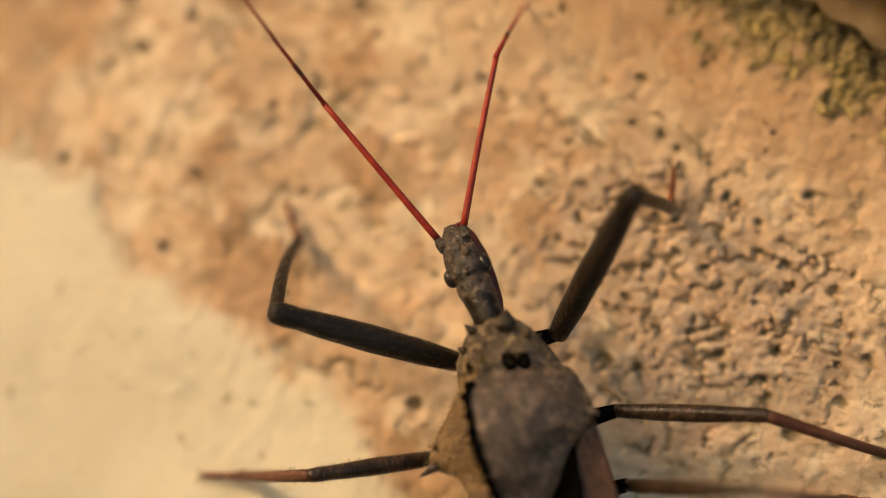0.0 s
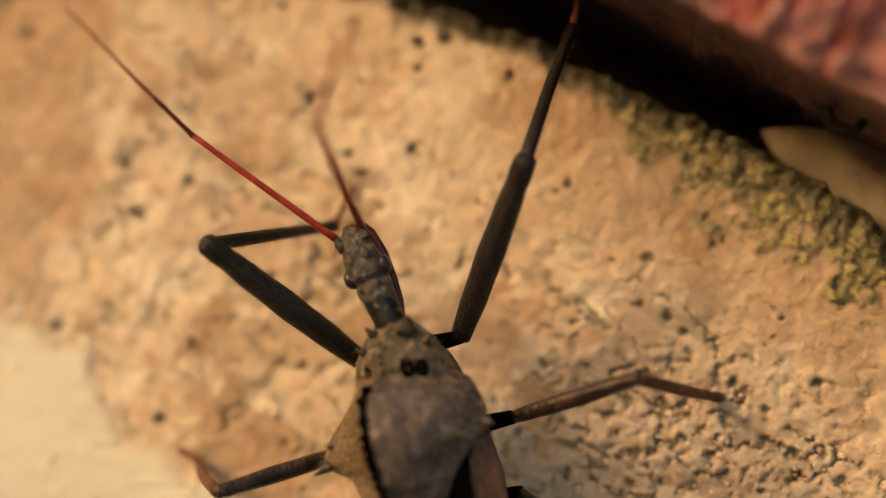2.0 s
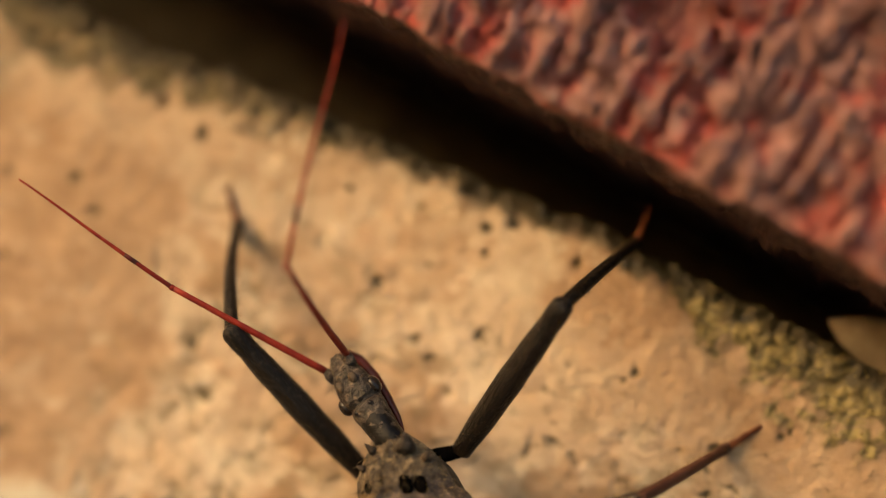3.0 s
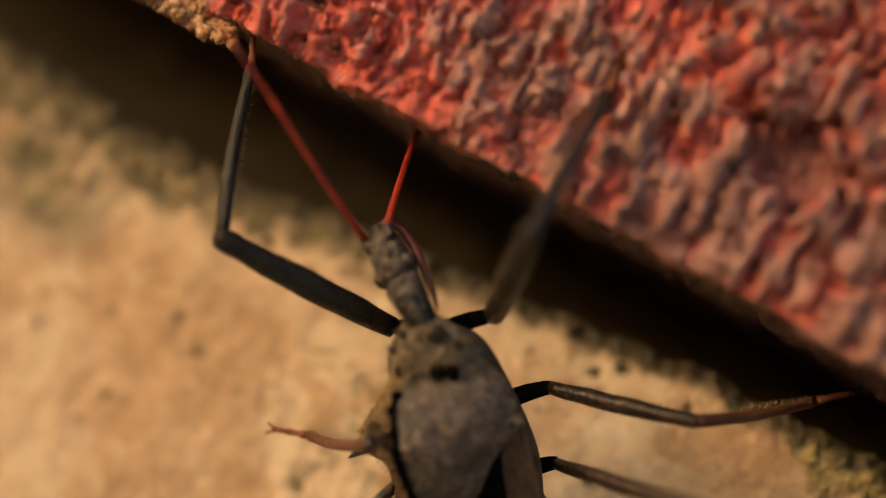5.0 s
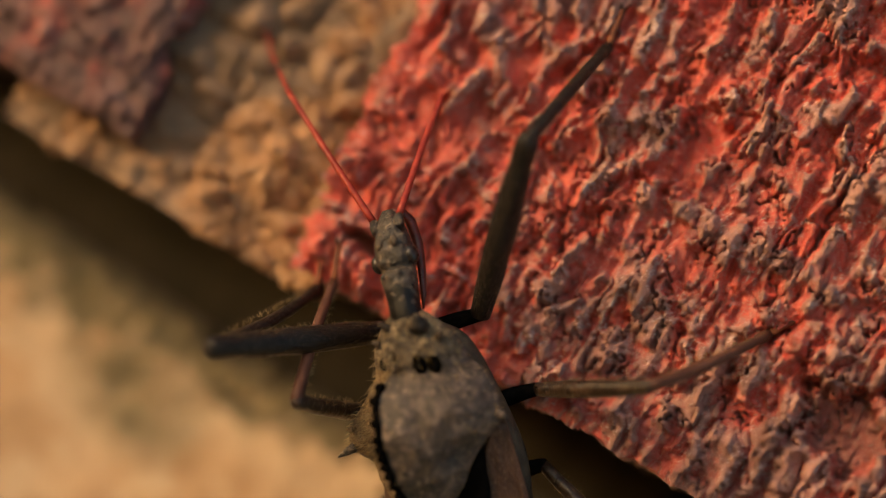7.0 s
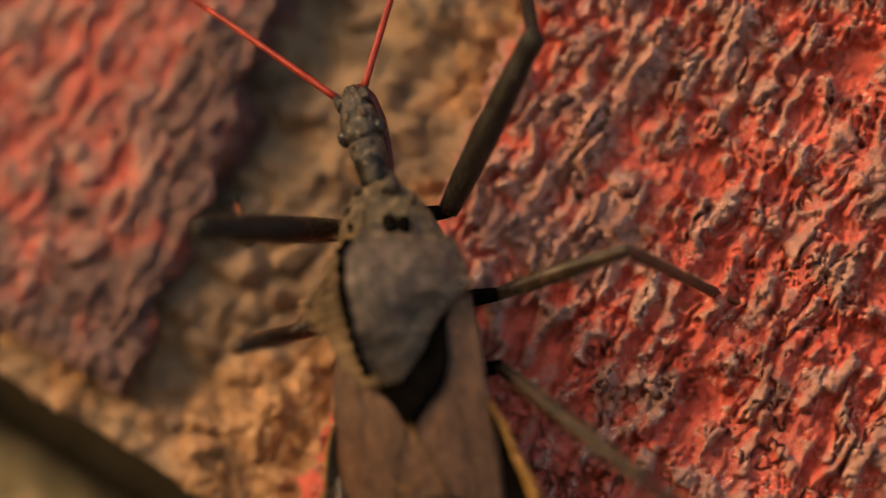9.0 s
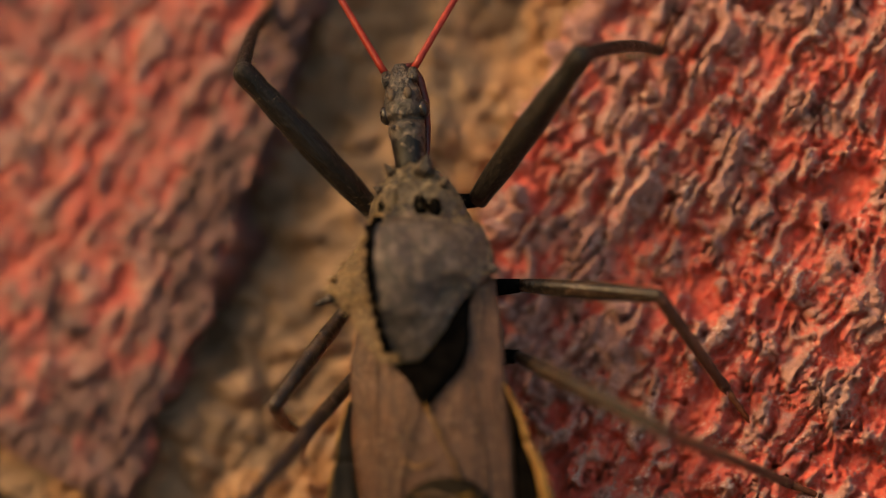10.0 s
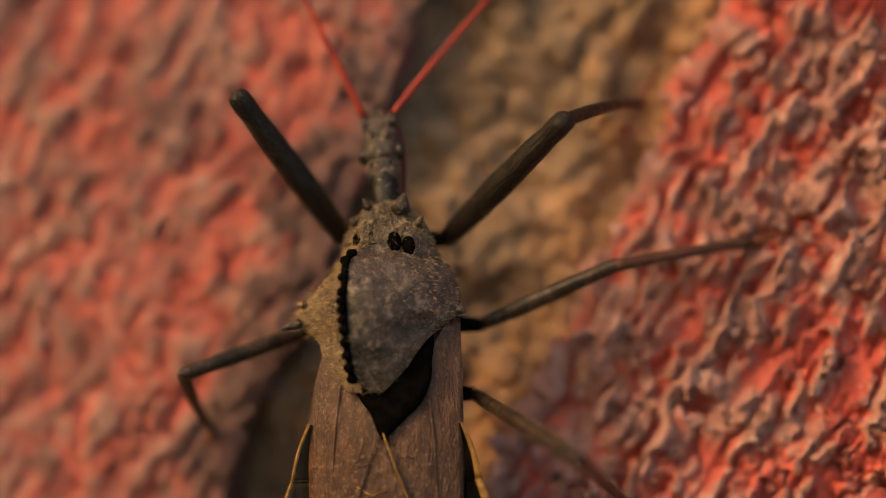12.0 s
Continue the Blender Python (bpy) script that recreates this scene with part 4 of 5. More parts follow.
def build_pronotum():
    rows = smooth_stations(SHIELD, 6)
    sheets = (
        ("pronotum", 0.33, 1.0, "hide", -2.0, "grey downy shield sweeping up into the crest"),
        ("pronotum_flank", 0.0, 0.35, "flank", -2.0, "yellow-brown downy side of the shield, painted as sunlit"),
        ("collar", 0.0, 1.0, "collar", 1.0, "warty yellow-brown collar behind the head"),
    )
    body = None
    for name, t0, t1, key, front, label in sheets:
        count = 40 if t1 > 0.5 else 14
        bm = bmesh.new()
        rings = []
        for row in rows:
            if row[0] > front or (key == "collar" and row[0] < -2.3):
                continue
            ring = [bm.verts.new(shield_point(row, t0 + (t1 - t0) * i / count)) for i in range(count + 1)]
            a, b, deep = ring[0].co, ring[-1].co, row[7]
            for i in range(1, 8):
                u = i / 8
                p = b.lerp(a, u)
                ring.append(bm.verts.new((p.x * 0.97, p.y, min(p.z, b.z) - deep * math.sin(u * math.pi) ** 0.6)))
            rings.append(ring)
        n = len(rings[0])
        for p, q in zip(rings, rings[1:]):
            for i in range(n):
                bm.faces.new((p[i], p[(i + 1) % n], q[(i + 1) % n], q[i]))
        bm.faces.new(rings[0][::-1])
        bm.faces.new(rings[-1])
        ob = part(name, bm, M[key], bug if body is None else body, label)
        body = body or ob
    for base, tip, r, key in (
        ((-0.95, -0.15, 0.7), (-1.25, 0.35, 1.0), 0.26, "shell"), ((0.85, -0.3, 0.7), (1.15, 0.5, 1.3), 0.6, "head"),
        ((-4.7, -6.45, 0.75), (-5.75, -6.8, 1.0), 0.32, "head"), ((-4.6, -5.45, 0.6), (-4.95, -5.4, 0.7), 0.2, "flank"),
        ((3.8, -5.8, 0.7), (4.4, -6.05, 0.85), 0.4, "hide"), ((1.75, -1.1, 0.6), (2.1, -0.7, 0.95), 0.28, "shell"), ((-1.7, -1.0, 0.6), (-2.0, -0.75, 0.8), 0.24, "shell"),
    ):
        bm = bmesh.new()
        cone(bm, base, tip, r)
        part("spine", bm, M[key], body, "short dark pointed spine")
    # Raised black bumps put in for the collar's dark pits.
    for x, y, r in ((0.55, -2.2, 0.42), (1.32, -2.4, 0.38), (-0.62, -1.95, 0.26), (-1.5, -2.0, 0.26)):
        bm = bmesh.new()
        ball(bm, (x, y, 1.38 - 0.1 * x * x), r, (1, 1.5, 0.7), 3)
        part("pit_spot", bm, M["black"], body, "matte black bump standing for a dark pit")
    rng = random.Random(4)
    bm = bmesh.new()
    for _ in range(46):
        row = rows[rng.randint(2, 17)]
        p = shield_point(row, rng.uniform(0.15, 0.9))
        ball(bm, p, rng.uniform(0.04, 0.11), divisions=1)
    part("collar_crust", bm, M["shell"], body, "pale brown granules on the collar")
    bm = bmesh.new()
    for _ in range(1500):
        row, t = rows[rng.randint(0, len(rows) - 1)], rng.uniform(0, 1) ** rng.choice((1, 1, 0.4))
        base = shield_point(row, t)
        out = Vector((base.x * 0.3, rng.uniform(-0.5, 0.3), 0.45)).normalized()
        d = (out + Vector((rng.uniform(-0.4, 0.4), 0, rng.uniform(-0.2, 0.2)))).normalized()
        ring_tube(bm, [base, base + d * rng.uniform(0.12, 0.42)], [0.016, 0.005], 3, up=(0.3, 0.2, 1))
    # longer down on the shoulder lobe and on the collar
    for k in range(420):
        row = rows[rng.randint(26, 60)] if k < 260 else rows[rng.randint(0, 22)]
        t = rng.uniform(0, 0.3) if k < 260 else rng.uniform(0, 1)
        base = shield_point(row, t)
        d = Vector((base.x * 0.22 + rng.uniform(-0.5, 0.5), rng.uniform(-0.7, 0.5), rng.uniform(0.2, 0.8))).normalized()
        ring_tube(bm, [base, base + d * 0.25, base + d * rng.uniform(0.4, 0.7) + Vector((0, -0.08, -0.05))], [0.018, 0.014, 0.004], 3, up=(0.3, 0.2, 1))
    part("hair_fringe", bm, M["hair"], body, "fine golden hairs")
    # the black cogged rim of the crest
    crest = [row for row in rows if -9.9 < row[0] < -2.75]
    edge = [Vector((row[3] - 0.03, row[0], row[4] - 0.02)) for row in crest]
    bm = bmesh.new()
    ring_tube(bm, edge, [0.2] * len(edge), 8, up=(1, 0, 0))
    rim = part("crest_rim", bm, M["black"], body, "black rim of the crest")
    for i in range(12):
        k = (len(edge) - 1) * (0.02 + 0.96 * i / 11)
        j = int(k)
        p = edge[j].lerp(edge[min(j + 1, len(edge) - 1)], k - j)
        out = Vector((-0.75, 0.5 * (0.5 - i / 11), 0.55)).normalized()
        bm = bmesh.new()
        ring_tube(bm, [p - out * 0.1, p + out * 0.14, p + out * 0.3, p + out * 0.38], [0.3, 0.27, 0.2, 0.07], 8, up=(0.2, 1, 0))
        part("cog", bm, M["black"], rim, "black blunt cog")
    return body


def margin(t):
    """Half width of the flared abdomen, from its front to its tip."""
    return 4.0 + 2.3 * math.sin(math.pi * min(1.0, 0.02 + t * 0.8)) - 1.6 * max(0.0, t - 0.55)


def build_body():
    rows = smooth_stations([(-0.6, 1.0, 0.3, -1.6), (-2, 2.5, 0.3, -2.8), (-5, 3.3, 0.4, -3.3), (-9, 3.9, 0.5, -3.4), (-12.5, 3.5, 0.6, -3.0)], 4)
    part("thorax", shell(rows, 26, 2.2), M["belly"], bug, "dark brown underside of the thorax")
    rows = smooth_stations([(-8, 2.8, 0.3, -2.6), (-12, 3.7, 0.4, -3.0), (-16, 4.6, 0.45, -3.2), (-20, 5.3, 0.5, -3.1), (-24, 5.2, 0.45, -2.8), (-28, 4.2, 0.4, -2.2), (-30.6, 2.2, 0.3, -1.4), (-31.6, 0.5, 0.1, -0.6)], 4)
    part("abdomen", shell(rows, 30, 2.4), M["belly"], bug, "dark brown abdomen")
    # flared abdomen margins, plate by plate
    for s in (-1, 1):
        for k in range(6):
            a, b = -12.0 - 3.0 * k, -12.0 - 3.0 * (k + 1) - 0.15
            bm = bmesh.new()
            grids = []
            for z_off in (0.0, -0.22):
                rows = []
                for i in range(7):
                    y = a + (b - a) * i / 6
                    t = (-y - 12) / 18.5
                    outer = margin(t)
                    inner = min(outer - 0.5, 3.6 + 1.2 * t)
                    bulge = 0.1 * math.sin(math.pi * i / 6)
                    rows.append([bm.verts.new((s * (inner + (outer + bulge - inner) * j / 5), y, 0.45 + z_off + 0.75 * (j / 5) ** 1.5)) for j in range(6)])
                grids.append(rows)
            for rows in grids:
                for p, q in zip(rows, rows[1:]):
                    for j in range(5):
                        bm.faces.new((p[j], p[j + 1], q[j + 1], q[j]))
            up, low = grids
            rim = [(i, 5) for i in range(7)] + [(6, j) for j in range(4, -1, -1)] + [(i, 0) for i in range(5, -1, -1)] + [(0, j) for j in range(1, 5)]
            for (i, j), (m, n) in zip(rim, rim[1:] + rim[:1]):
                bm.faces.new((up[i][j], up[m][n], low[m][n], low[i][j]))
            plate = part("margin_plate", bm, M["black"] if s > 0 else M["plate"], bug, "dark flared margin plate of the abdomen")
            bm = bmesh.new()
            line = []
            for i in range(7):
                y = a + (b - a) * i / 6
                t = (-y - 12) / 18.5
                line.append((s * (margin(t) + 0.13 * math.sin(math.pi * i / 6)), y, 1.15))
            ring_tube(bm, line, [((0.06 + 0.3 * min(1.0, (k + i / 6) / 2.2)) if s > 0 else 0.08) + 0.02 * math.sin(math.pi * i / 6) for i in range(7)], 10, flat=0.45)
            part("margin_rim", bm, M["amber"], plate, "yellow-brown rim")
    # black triangle behind the shield
    rows = smooth_stations([(-6.6, 2.4, 0.8, 0.4), (-7.6, 2.5, 1.4, 0.7), (-8.8, 2.2, 1.85, 0.9), (-9.8, 2.1, 2.1, 1.0), (-10.8, 1.7, 2.2, 1.1), (-11.6, 1.05, 2.2, 1.2), (-12.5, 0.4, 2.15, 1.5), (-12.9, 0.1, 2.1, 1.7)], 4)
    bm = shell(rows, 24, 2.4)
    for vert in bm.verts:
        vert.co.x += 0.45 * min(1.0, max(0.0, (-vert.co.y - 6.6) / 2.5)) * min(1.0, max(0.0, (12.9 + vert.co.y) / 1.5))
    part("scutellum", bm, M["black"], bug, "black velvety triangle between the wings")


def wing_plate(name, outer, inner, ys, top, material, parent, label, fall):
    """A leathery plate between an inner and an outer edge, arched over the back."""
    bm = bmesh.new()
    grids = []
    n = 12
    for drop in (0.0, 0.14):
        rows = []
        for i in range(31):
            y = ys[0] + (ys[1] - ys[0]) * i / 30
            a, b = np.interp(-y, *inner), np.interp(-y, *outer)
            row = []
            for j in range(n + 1):
                x = a + (b - a) * j / n
                vein = 0.05 * math.sin(j / n * math.pi * 5) ** 8
                z = np.interp(-y, *top) - fall * (abs(x) / 4.3) ** 2.2 - drop + vein + 0.03 * noise.noise((x * 1.5, y * 0.8, 2.0))
                row.append(bm.verts.new((x, y, z)))
            rows.append(row)
        grids.append(rows)
    up, low = grids
    for rows in grids:
        for p, q in zip(rows, rows[1:]):
            for j in range(n):
                bm.faces.new((p[j], p[j + 1], q[j + 1], q[j]))
    for i in range(30):
        for j in (0, n):
            bm.faces.new((up[i][j], up[i + 1][j], low[i + 1][j], low[i][j]))
    for i in (0, 30):
        for j in range(n):
            bm.faces.new((up[i][j], up[i][j + 1], low[i][j + 1], low[i][j]))
    return part(name, bm, material, parent, label)


def build_wings():
    top = ([8, 12, 16, 22, 26], [1.35, 1.75, 1.75, 1.5, 1.2])
    high = ([8, 12, 16, 22, 26], [1.45, 1.9, 1.92, 1.66, 1.3])
    wing_plate("forewing", ([6.3, 10, 14, 18, 23], [4.0, 4.15, 4.25, 4.1, 2.9]), ([6.3, 8.0, 9.2, 10.5, 12, 13, 16.5, 23], [3.4, 2.45, 1.95, 1.35, 0.6, 0.1, 0.4, 2.5]), (-6.3, -23), top, M["wing"], bug, "leathery brown forewing", 1.1)
    wing_plate("forewing", ([7.6, 10, 14, 18, 23], [-3.3, -4.0, -4.25, -4.1, -2.9]), ([7.6, 9.5, 13, 16, 19, 23], [-3.0, -1.6, 0.1, 1.5, 1.6, -1.5]), (-7.7, -23), high, M["wing"], bug, "leathery brown forewing", 1.1)
    for path, r, key in (
        ([(0.05, -12.6, 2.1), (0.7, -14.4, 2.08), (1.35, -16.0, 1.98), (1.55, -17.6, 1.9), (2.1, -20, 1.6)], 0.055, "amber"),
        ([(-0.25, -12.7, 2.1), (-0.9, -14.6, 2.02), (-1.6, -17, 1.86), (-2.0, -20, 1.62)], 0.055, "wing"),
        ([(-2.3, -9.3, 1.55), (-2.7, -13, 1.55), (-2.9, -17, 1.4), (-2.6, -21, 1.1)], 0.06, "wing"),
        ([(2.3, -9.3, 1.5), (2.7, -13, 1.42), (2.9, -17, 1.28), (2.6, -21, 1.0)], 0.06, "wing"),
        ([(-1.4, -15.4, 1.92), (-0.6, -15.9, 1.95), (0.2, -15.6, 1.97)], 0.05, "amber"),
        ([(-1.7, -14.2, 1.86), (-1.2, -14.3, 1.95), (-0.7, -14.15, 1.99)], 0.045, "shell"),
        ([(-1.8, -16.0, 1.82), (-1.3, -16.15, 1.9), (-0.9, -16.0, 1.95)], 0.045, "shell"),
        ([(0.9, -13.9, 1.9), (1.3, -13.8, 1.84), (1.7, -13.95, 1.78)], 0.045, "shell"),
    ):
        bm = bmesh.new()
        ring_tube(bm, path, [r] * len(path), 6)
        part("vein", bm, M[key], bug, "raised wing vein")

    def dents(p):
        return Vector((0, 0, 0.1 * noise.noise(Vector((p.x * 1.6, p.y * 0.6, 4))) + 0.05 * noise.noise(p * 2.4)))

    rows = smooth_stations([(-16.5, 0.7, 2.05, 1.3), (-17.0, 1.75, 2.3, 1.2), (-18.6, 2.8, 2.6, 1.1), (-22, 3.4, 2.6, 0.9), (-26, 3.1, 1.8, 0.7), (-30, 2.2, 1.2, 0.4), (-32.4, 0.5, 0.7, 0.3)], 5)
    bm = shell(rows, 26, 2.0, dents)
    for vert in bm.verts:
        vert.co.x += 0.6
    membrane = part("wing_membrane", bm, M["bronze"], bug, "glossy bronze-black folded wing membrane")
    spine = ([-y for y, *_ in rows], [w for _, w, *_ in rows], [z for _, _, z, *_ in rows], [z for *_, z in rows])

    def dome(x, y):
        w, z1, z0 = (float(np.interp(-y, spine[0], column)) for column in spine[1:])
        middle = (z1 + z0) / 2
        return x, y, middle + (z1 - middle) * math.sqrt(max(0.0, 1 - ((x - 0.6) / w) ** 2)) + 0.1

    for path, r in (
        (((-1.9, -18.9), (-1.2, -19.7), (-0.2, -20.8), (0.8, -22.2), (1.3, -24.0)), 0.1),
        (((-0.9, -17.4), (0.2, -17.25), (1.3, -17.7), (2.1, -19.0), (2.35, -21.5), (2.1, -24.5)), 0.09),
        (((-0.4, -18.6), (0.6, -18.7), (1.2, -19.8), (1.5, -21.6), (1.5, -23.6)), 0.06),
    ):
        bm = bmesh.new()
        ring_tube(bm, [dome(*p) for p in path], [r] * len(path), 6)
        part("vein", bm, M["ridge"], membrane, "dark brown membrane vein")


LEG_KINDS = {"front": (0.64, 0.3), "middle": (0.41, 0.27), "hind": (0.37, 0.23)}

# seconds; neck joint in millimetres; heading, climb and lean in degrees
BODY = [
    [(0, 36.9, -6.2, -24.0, 43.6, 5.7, -1.6), (0.5, 34.0, -6.1, -23.1, 41.9, 8.7, -1.6), (1, 32.7, -6.2, -21.8, 39.8, 9.3, -0.3), (1.5, 30.5, -6.4, -20.9, 40.9, 8.4, -0.7), (2, 28.5, -6.5, -18.5, 40.8, 7.1, -2.0), (2.5, 25.6, -6.6, -17.0, 39.5, 6.3, -2.8), (3, 23.8, -6.4, -16.9, 41.5, 7.3, -4.1), (3.5, 20.5, -6.7, -15.0, 48.1, 9.1, -6.3), (3.7, 19.4, -7.0, -13.9, 48.0, 11.2, -7.1)],
    [(5.3, 13.9, -12.6, -6.9, 39.7, 32.0, -10.9), (5.5, 13.0, -13.3, -6.3, 40.2, 31.6, -11.4), (6, 10.6, -15.0, -4.5, 39.2, 30.2, -12.0), (6.5, 8.6, -16.0, -2.3, 42.0, 26.4, -12.8), (7, 6.7, -17.0, 0.6, 42.0, 23.2, -11.1), (7.2, 5.9, -17.2, 1.6, 41.8, 23.4, -10.3)],
    [(8.8, -2.9, -18.8, 14.9, 39.3, 0.4, -3.6), (9, -3.3, -18.8, 16.3, 38.6, -0.4, -2.4), (9.5, -3.3, -18.8, 20.4, 34.2, -1.7, -2.1), (10, -5.1, -18.8, 22.9, 34.4, -1.8, -1.3), (10.5, -7.2, -18.6, 26.7, 36.5, -1.9, 0.1), (11, -8.9, -18.9, 32.9, 29.4, -1.1, 3.0), (11.5, -10.3, -18.8, 37.6, 26.8, -1.8, 3.1), (12, -12.5, -18.7, 39.2, 30.1, -1.4, 2.5)],
]
# seconds; head turn and nod; directions of the two antenna segments, left then right
HEAD = [
    [(0, 11, -17), (0.5, 13, -26), (1, 17, -26), (1.5, 19, -24), (2, 14, -12), (2.5, 20, -14), (3, 27, -19), (3.5, 20, -22), (3.7, 20, -27)],
    [(5.3, 26, -34), (5.5, 23, -34), (6, 17, -32), (6.5, 23, -34), (7, 7, -30), (7.2, 8, -30)],
    [(8.8, 9, -12), (9, 9, -11), (9.5, 4, -7), (10, 3, -7), (10.5, 0, -5), (11, 6, -14), (11.5, 10, -16), (12, 8, -18)],
]
ANTENNAE = {
    "left": [
        [(0, -0.22, 0.89, 0.40, -0.05, 0.48, 0.88), (0.5, -0.19, 0.94, 0.29, -0.14, 0.96, -0.24), (1, -0.18, 0.79, 0.59, 0.12, -0.10, 0.99), (1.5, -0.26, 0.77, 0.58, -0.18, 0.75, 0.63), (2, -0.45, 0.84, 0.32, -0.14, 0.62, 0.78), (2.5, -0.37, 0.79, 0.49, -0.23, 0.81, 0.54), (3, -0.32, 0.77, 0.56, -0.19, 0.76, 0.62), (3.5, -0.24, 0.85, 0.47, 0.23, 0.33, 0.92), (3.7, -0.14, 0.80, 0.58, 0.36, 0.17, 0.92)],
        [(5.3, 0.08, 0.89, 0.45, -0.09, 0.96, 0.25), (5.5, -0.16, 0.98, 0.08, -0.32, 0.94, -0.13), (6, -0.52, 0.71, -0.47, -0.58, 0.57, -0.59), (6.5, -0.28, 0.95, -0.15, -0.00, 0.98, 0.21), (7, -0.38, 0.93, 0.03, -0.39, 0.78, -0.49), (7.2, -0.33, 0.94, 0.12, -0.37, 0.78, -0.50)],
        [(8.8, -0.52, 0.85, 0.10, -0.58, 0.81, 0.04), (9, -0.59, 0.81, 0.05, -0.64, 0.77, 0.00), (9.5, -0.47, 0.88, 0.06, -0.53, 0.84, 0.01), (10, -0.38, 0.92, 0.06, -0.46, 0.89, 0.01), (10.5, -0.38, 0.93, -0.01, -0.45, 0.89, -0.05), (11, -0.27, 0.96, 0.07, -0.36, 0.93, 0.02), (11.5, -0.19, 0.96, 0.21, -0.29, 0.95, 0.15), (12, -0.31, 0.91, 0.26, -0.40, 0.90, 0.20)],
    ],
    "right": [
        [(0, 0.59, 0.79, 0.13, 0.31, 0.64, -0.70), (0.5, 0.61, 0.76, 0.20, 0.18, 0.63, -0.75), (1, 0.40, 0.89, -0.23, 0.21, 0.69, -0.69), (1.5, 0.23, -0.05, 0.97, 0.56, -0.15, 0.82), (2, 0.20, 0.35, 0.92, 0.60, 0.20, 0.78), (2.5, 0.24, 0.41, 0.88, 0.68, 0.39, 0.62), (3, 0.26, 0.19, 0.95, 0.80, 0.55, 0.22), (3.5, 0.34, 0.43, 0.84, 0.77, 0.60, 0.23), (3.7, 0.34, 0.26, 0.90, 0.76, 0.60, 0.24)],
        [(5.3, -0.01, 0.61, -0.79, 0.10, 0.61, -0.78), (5.5, -0.14, 0.53, -0.83, -0.02, 0.55, -0.83), (6, -0.36, 0.37, -0.86, -0.23, 0.41, -0.88), (6.5, -0.10, 0.55, -0.83, 0.02, 0.56, -0.83), (7, 0.23, 0.84, -0.48, 0.15, 0.72, -0.67), (7.2, 0.43, 0.85, -0.31, 0.12, 0.62, -0.77)],
        [(8.8, 0.47, 0.88, -0.09, 0.53, 0.84, -0.13), (9, 0.48, 0.87, -0.16, 0.54, 0.82, -0.19), (9.5, 0.52, 0.83, -0.22, 0.57, 0.78, -0.24), (10, 0.53, 0.82, -0.22, 0.58, 0.78, -0.24), (10.5, 0.53, 0.82, -0.23, 0.58, 0.78, -0.25), (11, 0.45, 0.89, -0.06, 0.52, 0.85, -0.10), (11.5, 0.65, 0.76, -0.03, 0.68, 0.73, -0.07), (12, 0.70, 0.72, 0.01, 0.73, 0.68, -0.03)],
    ],
}
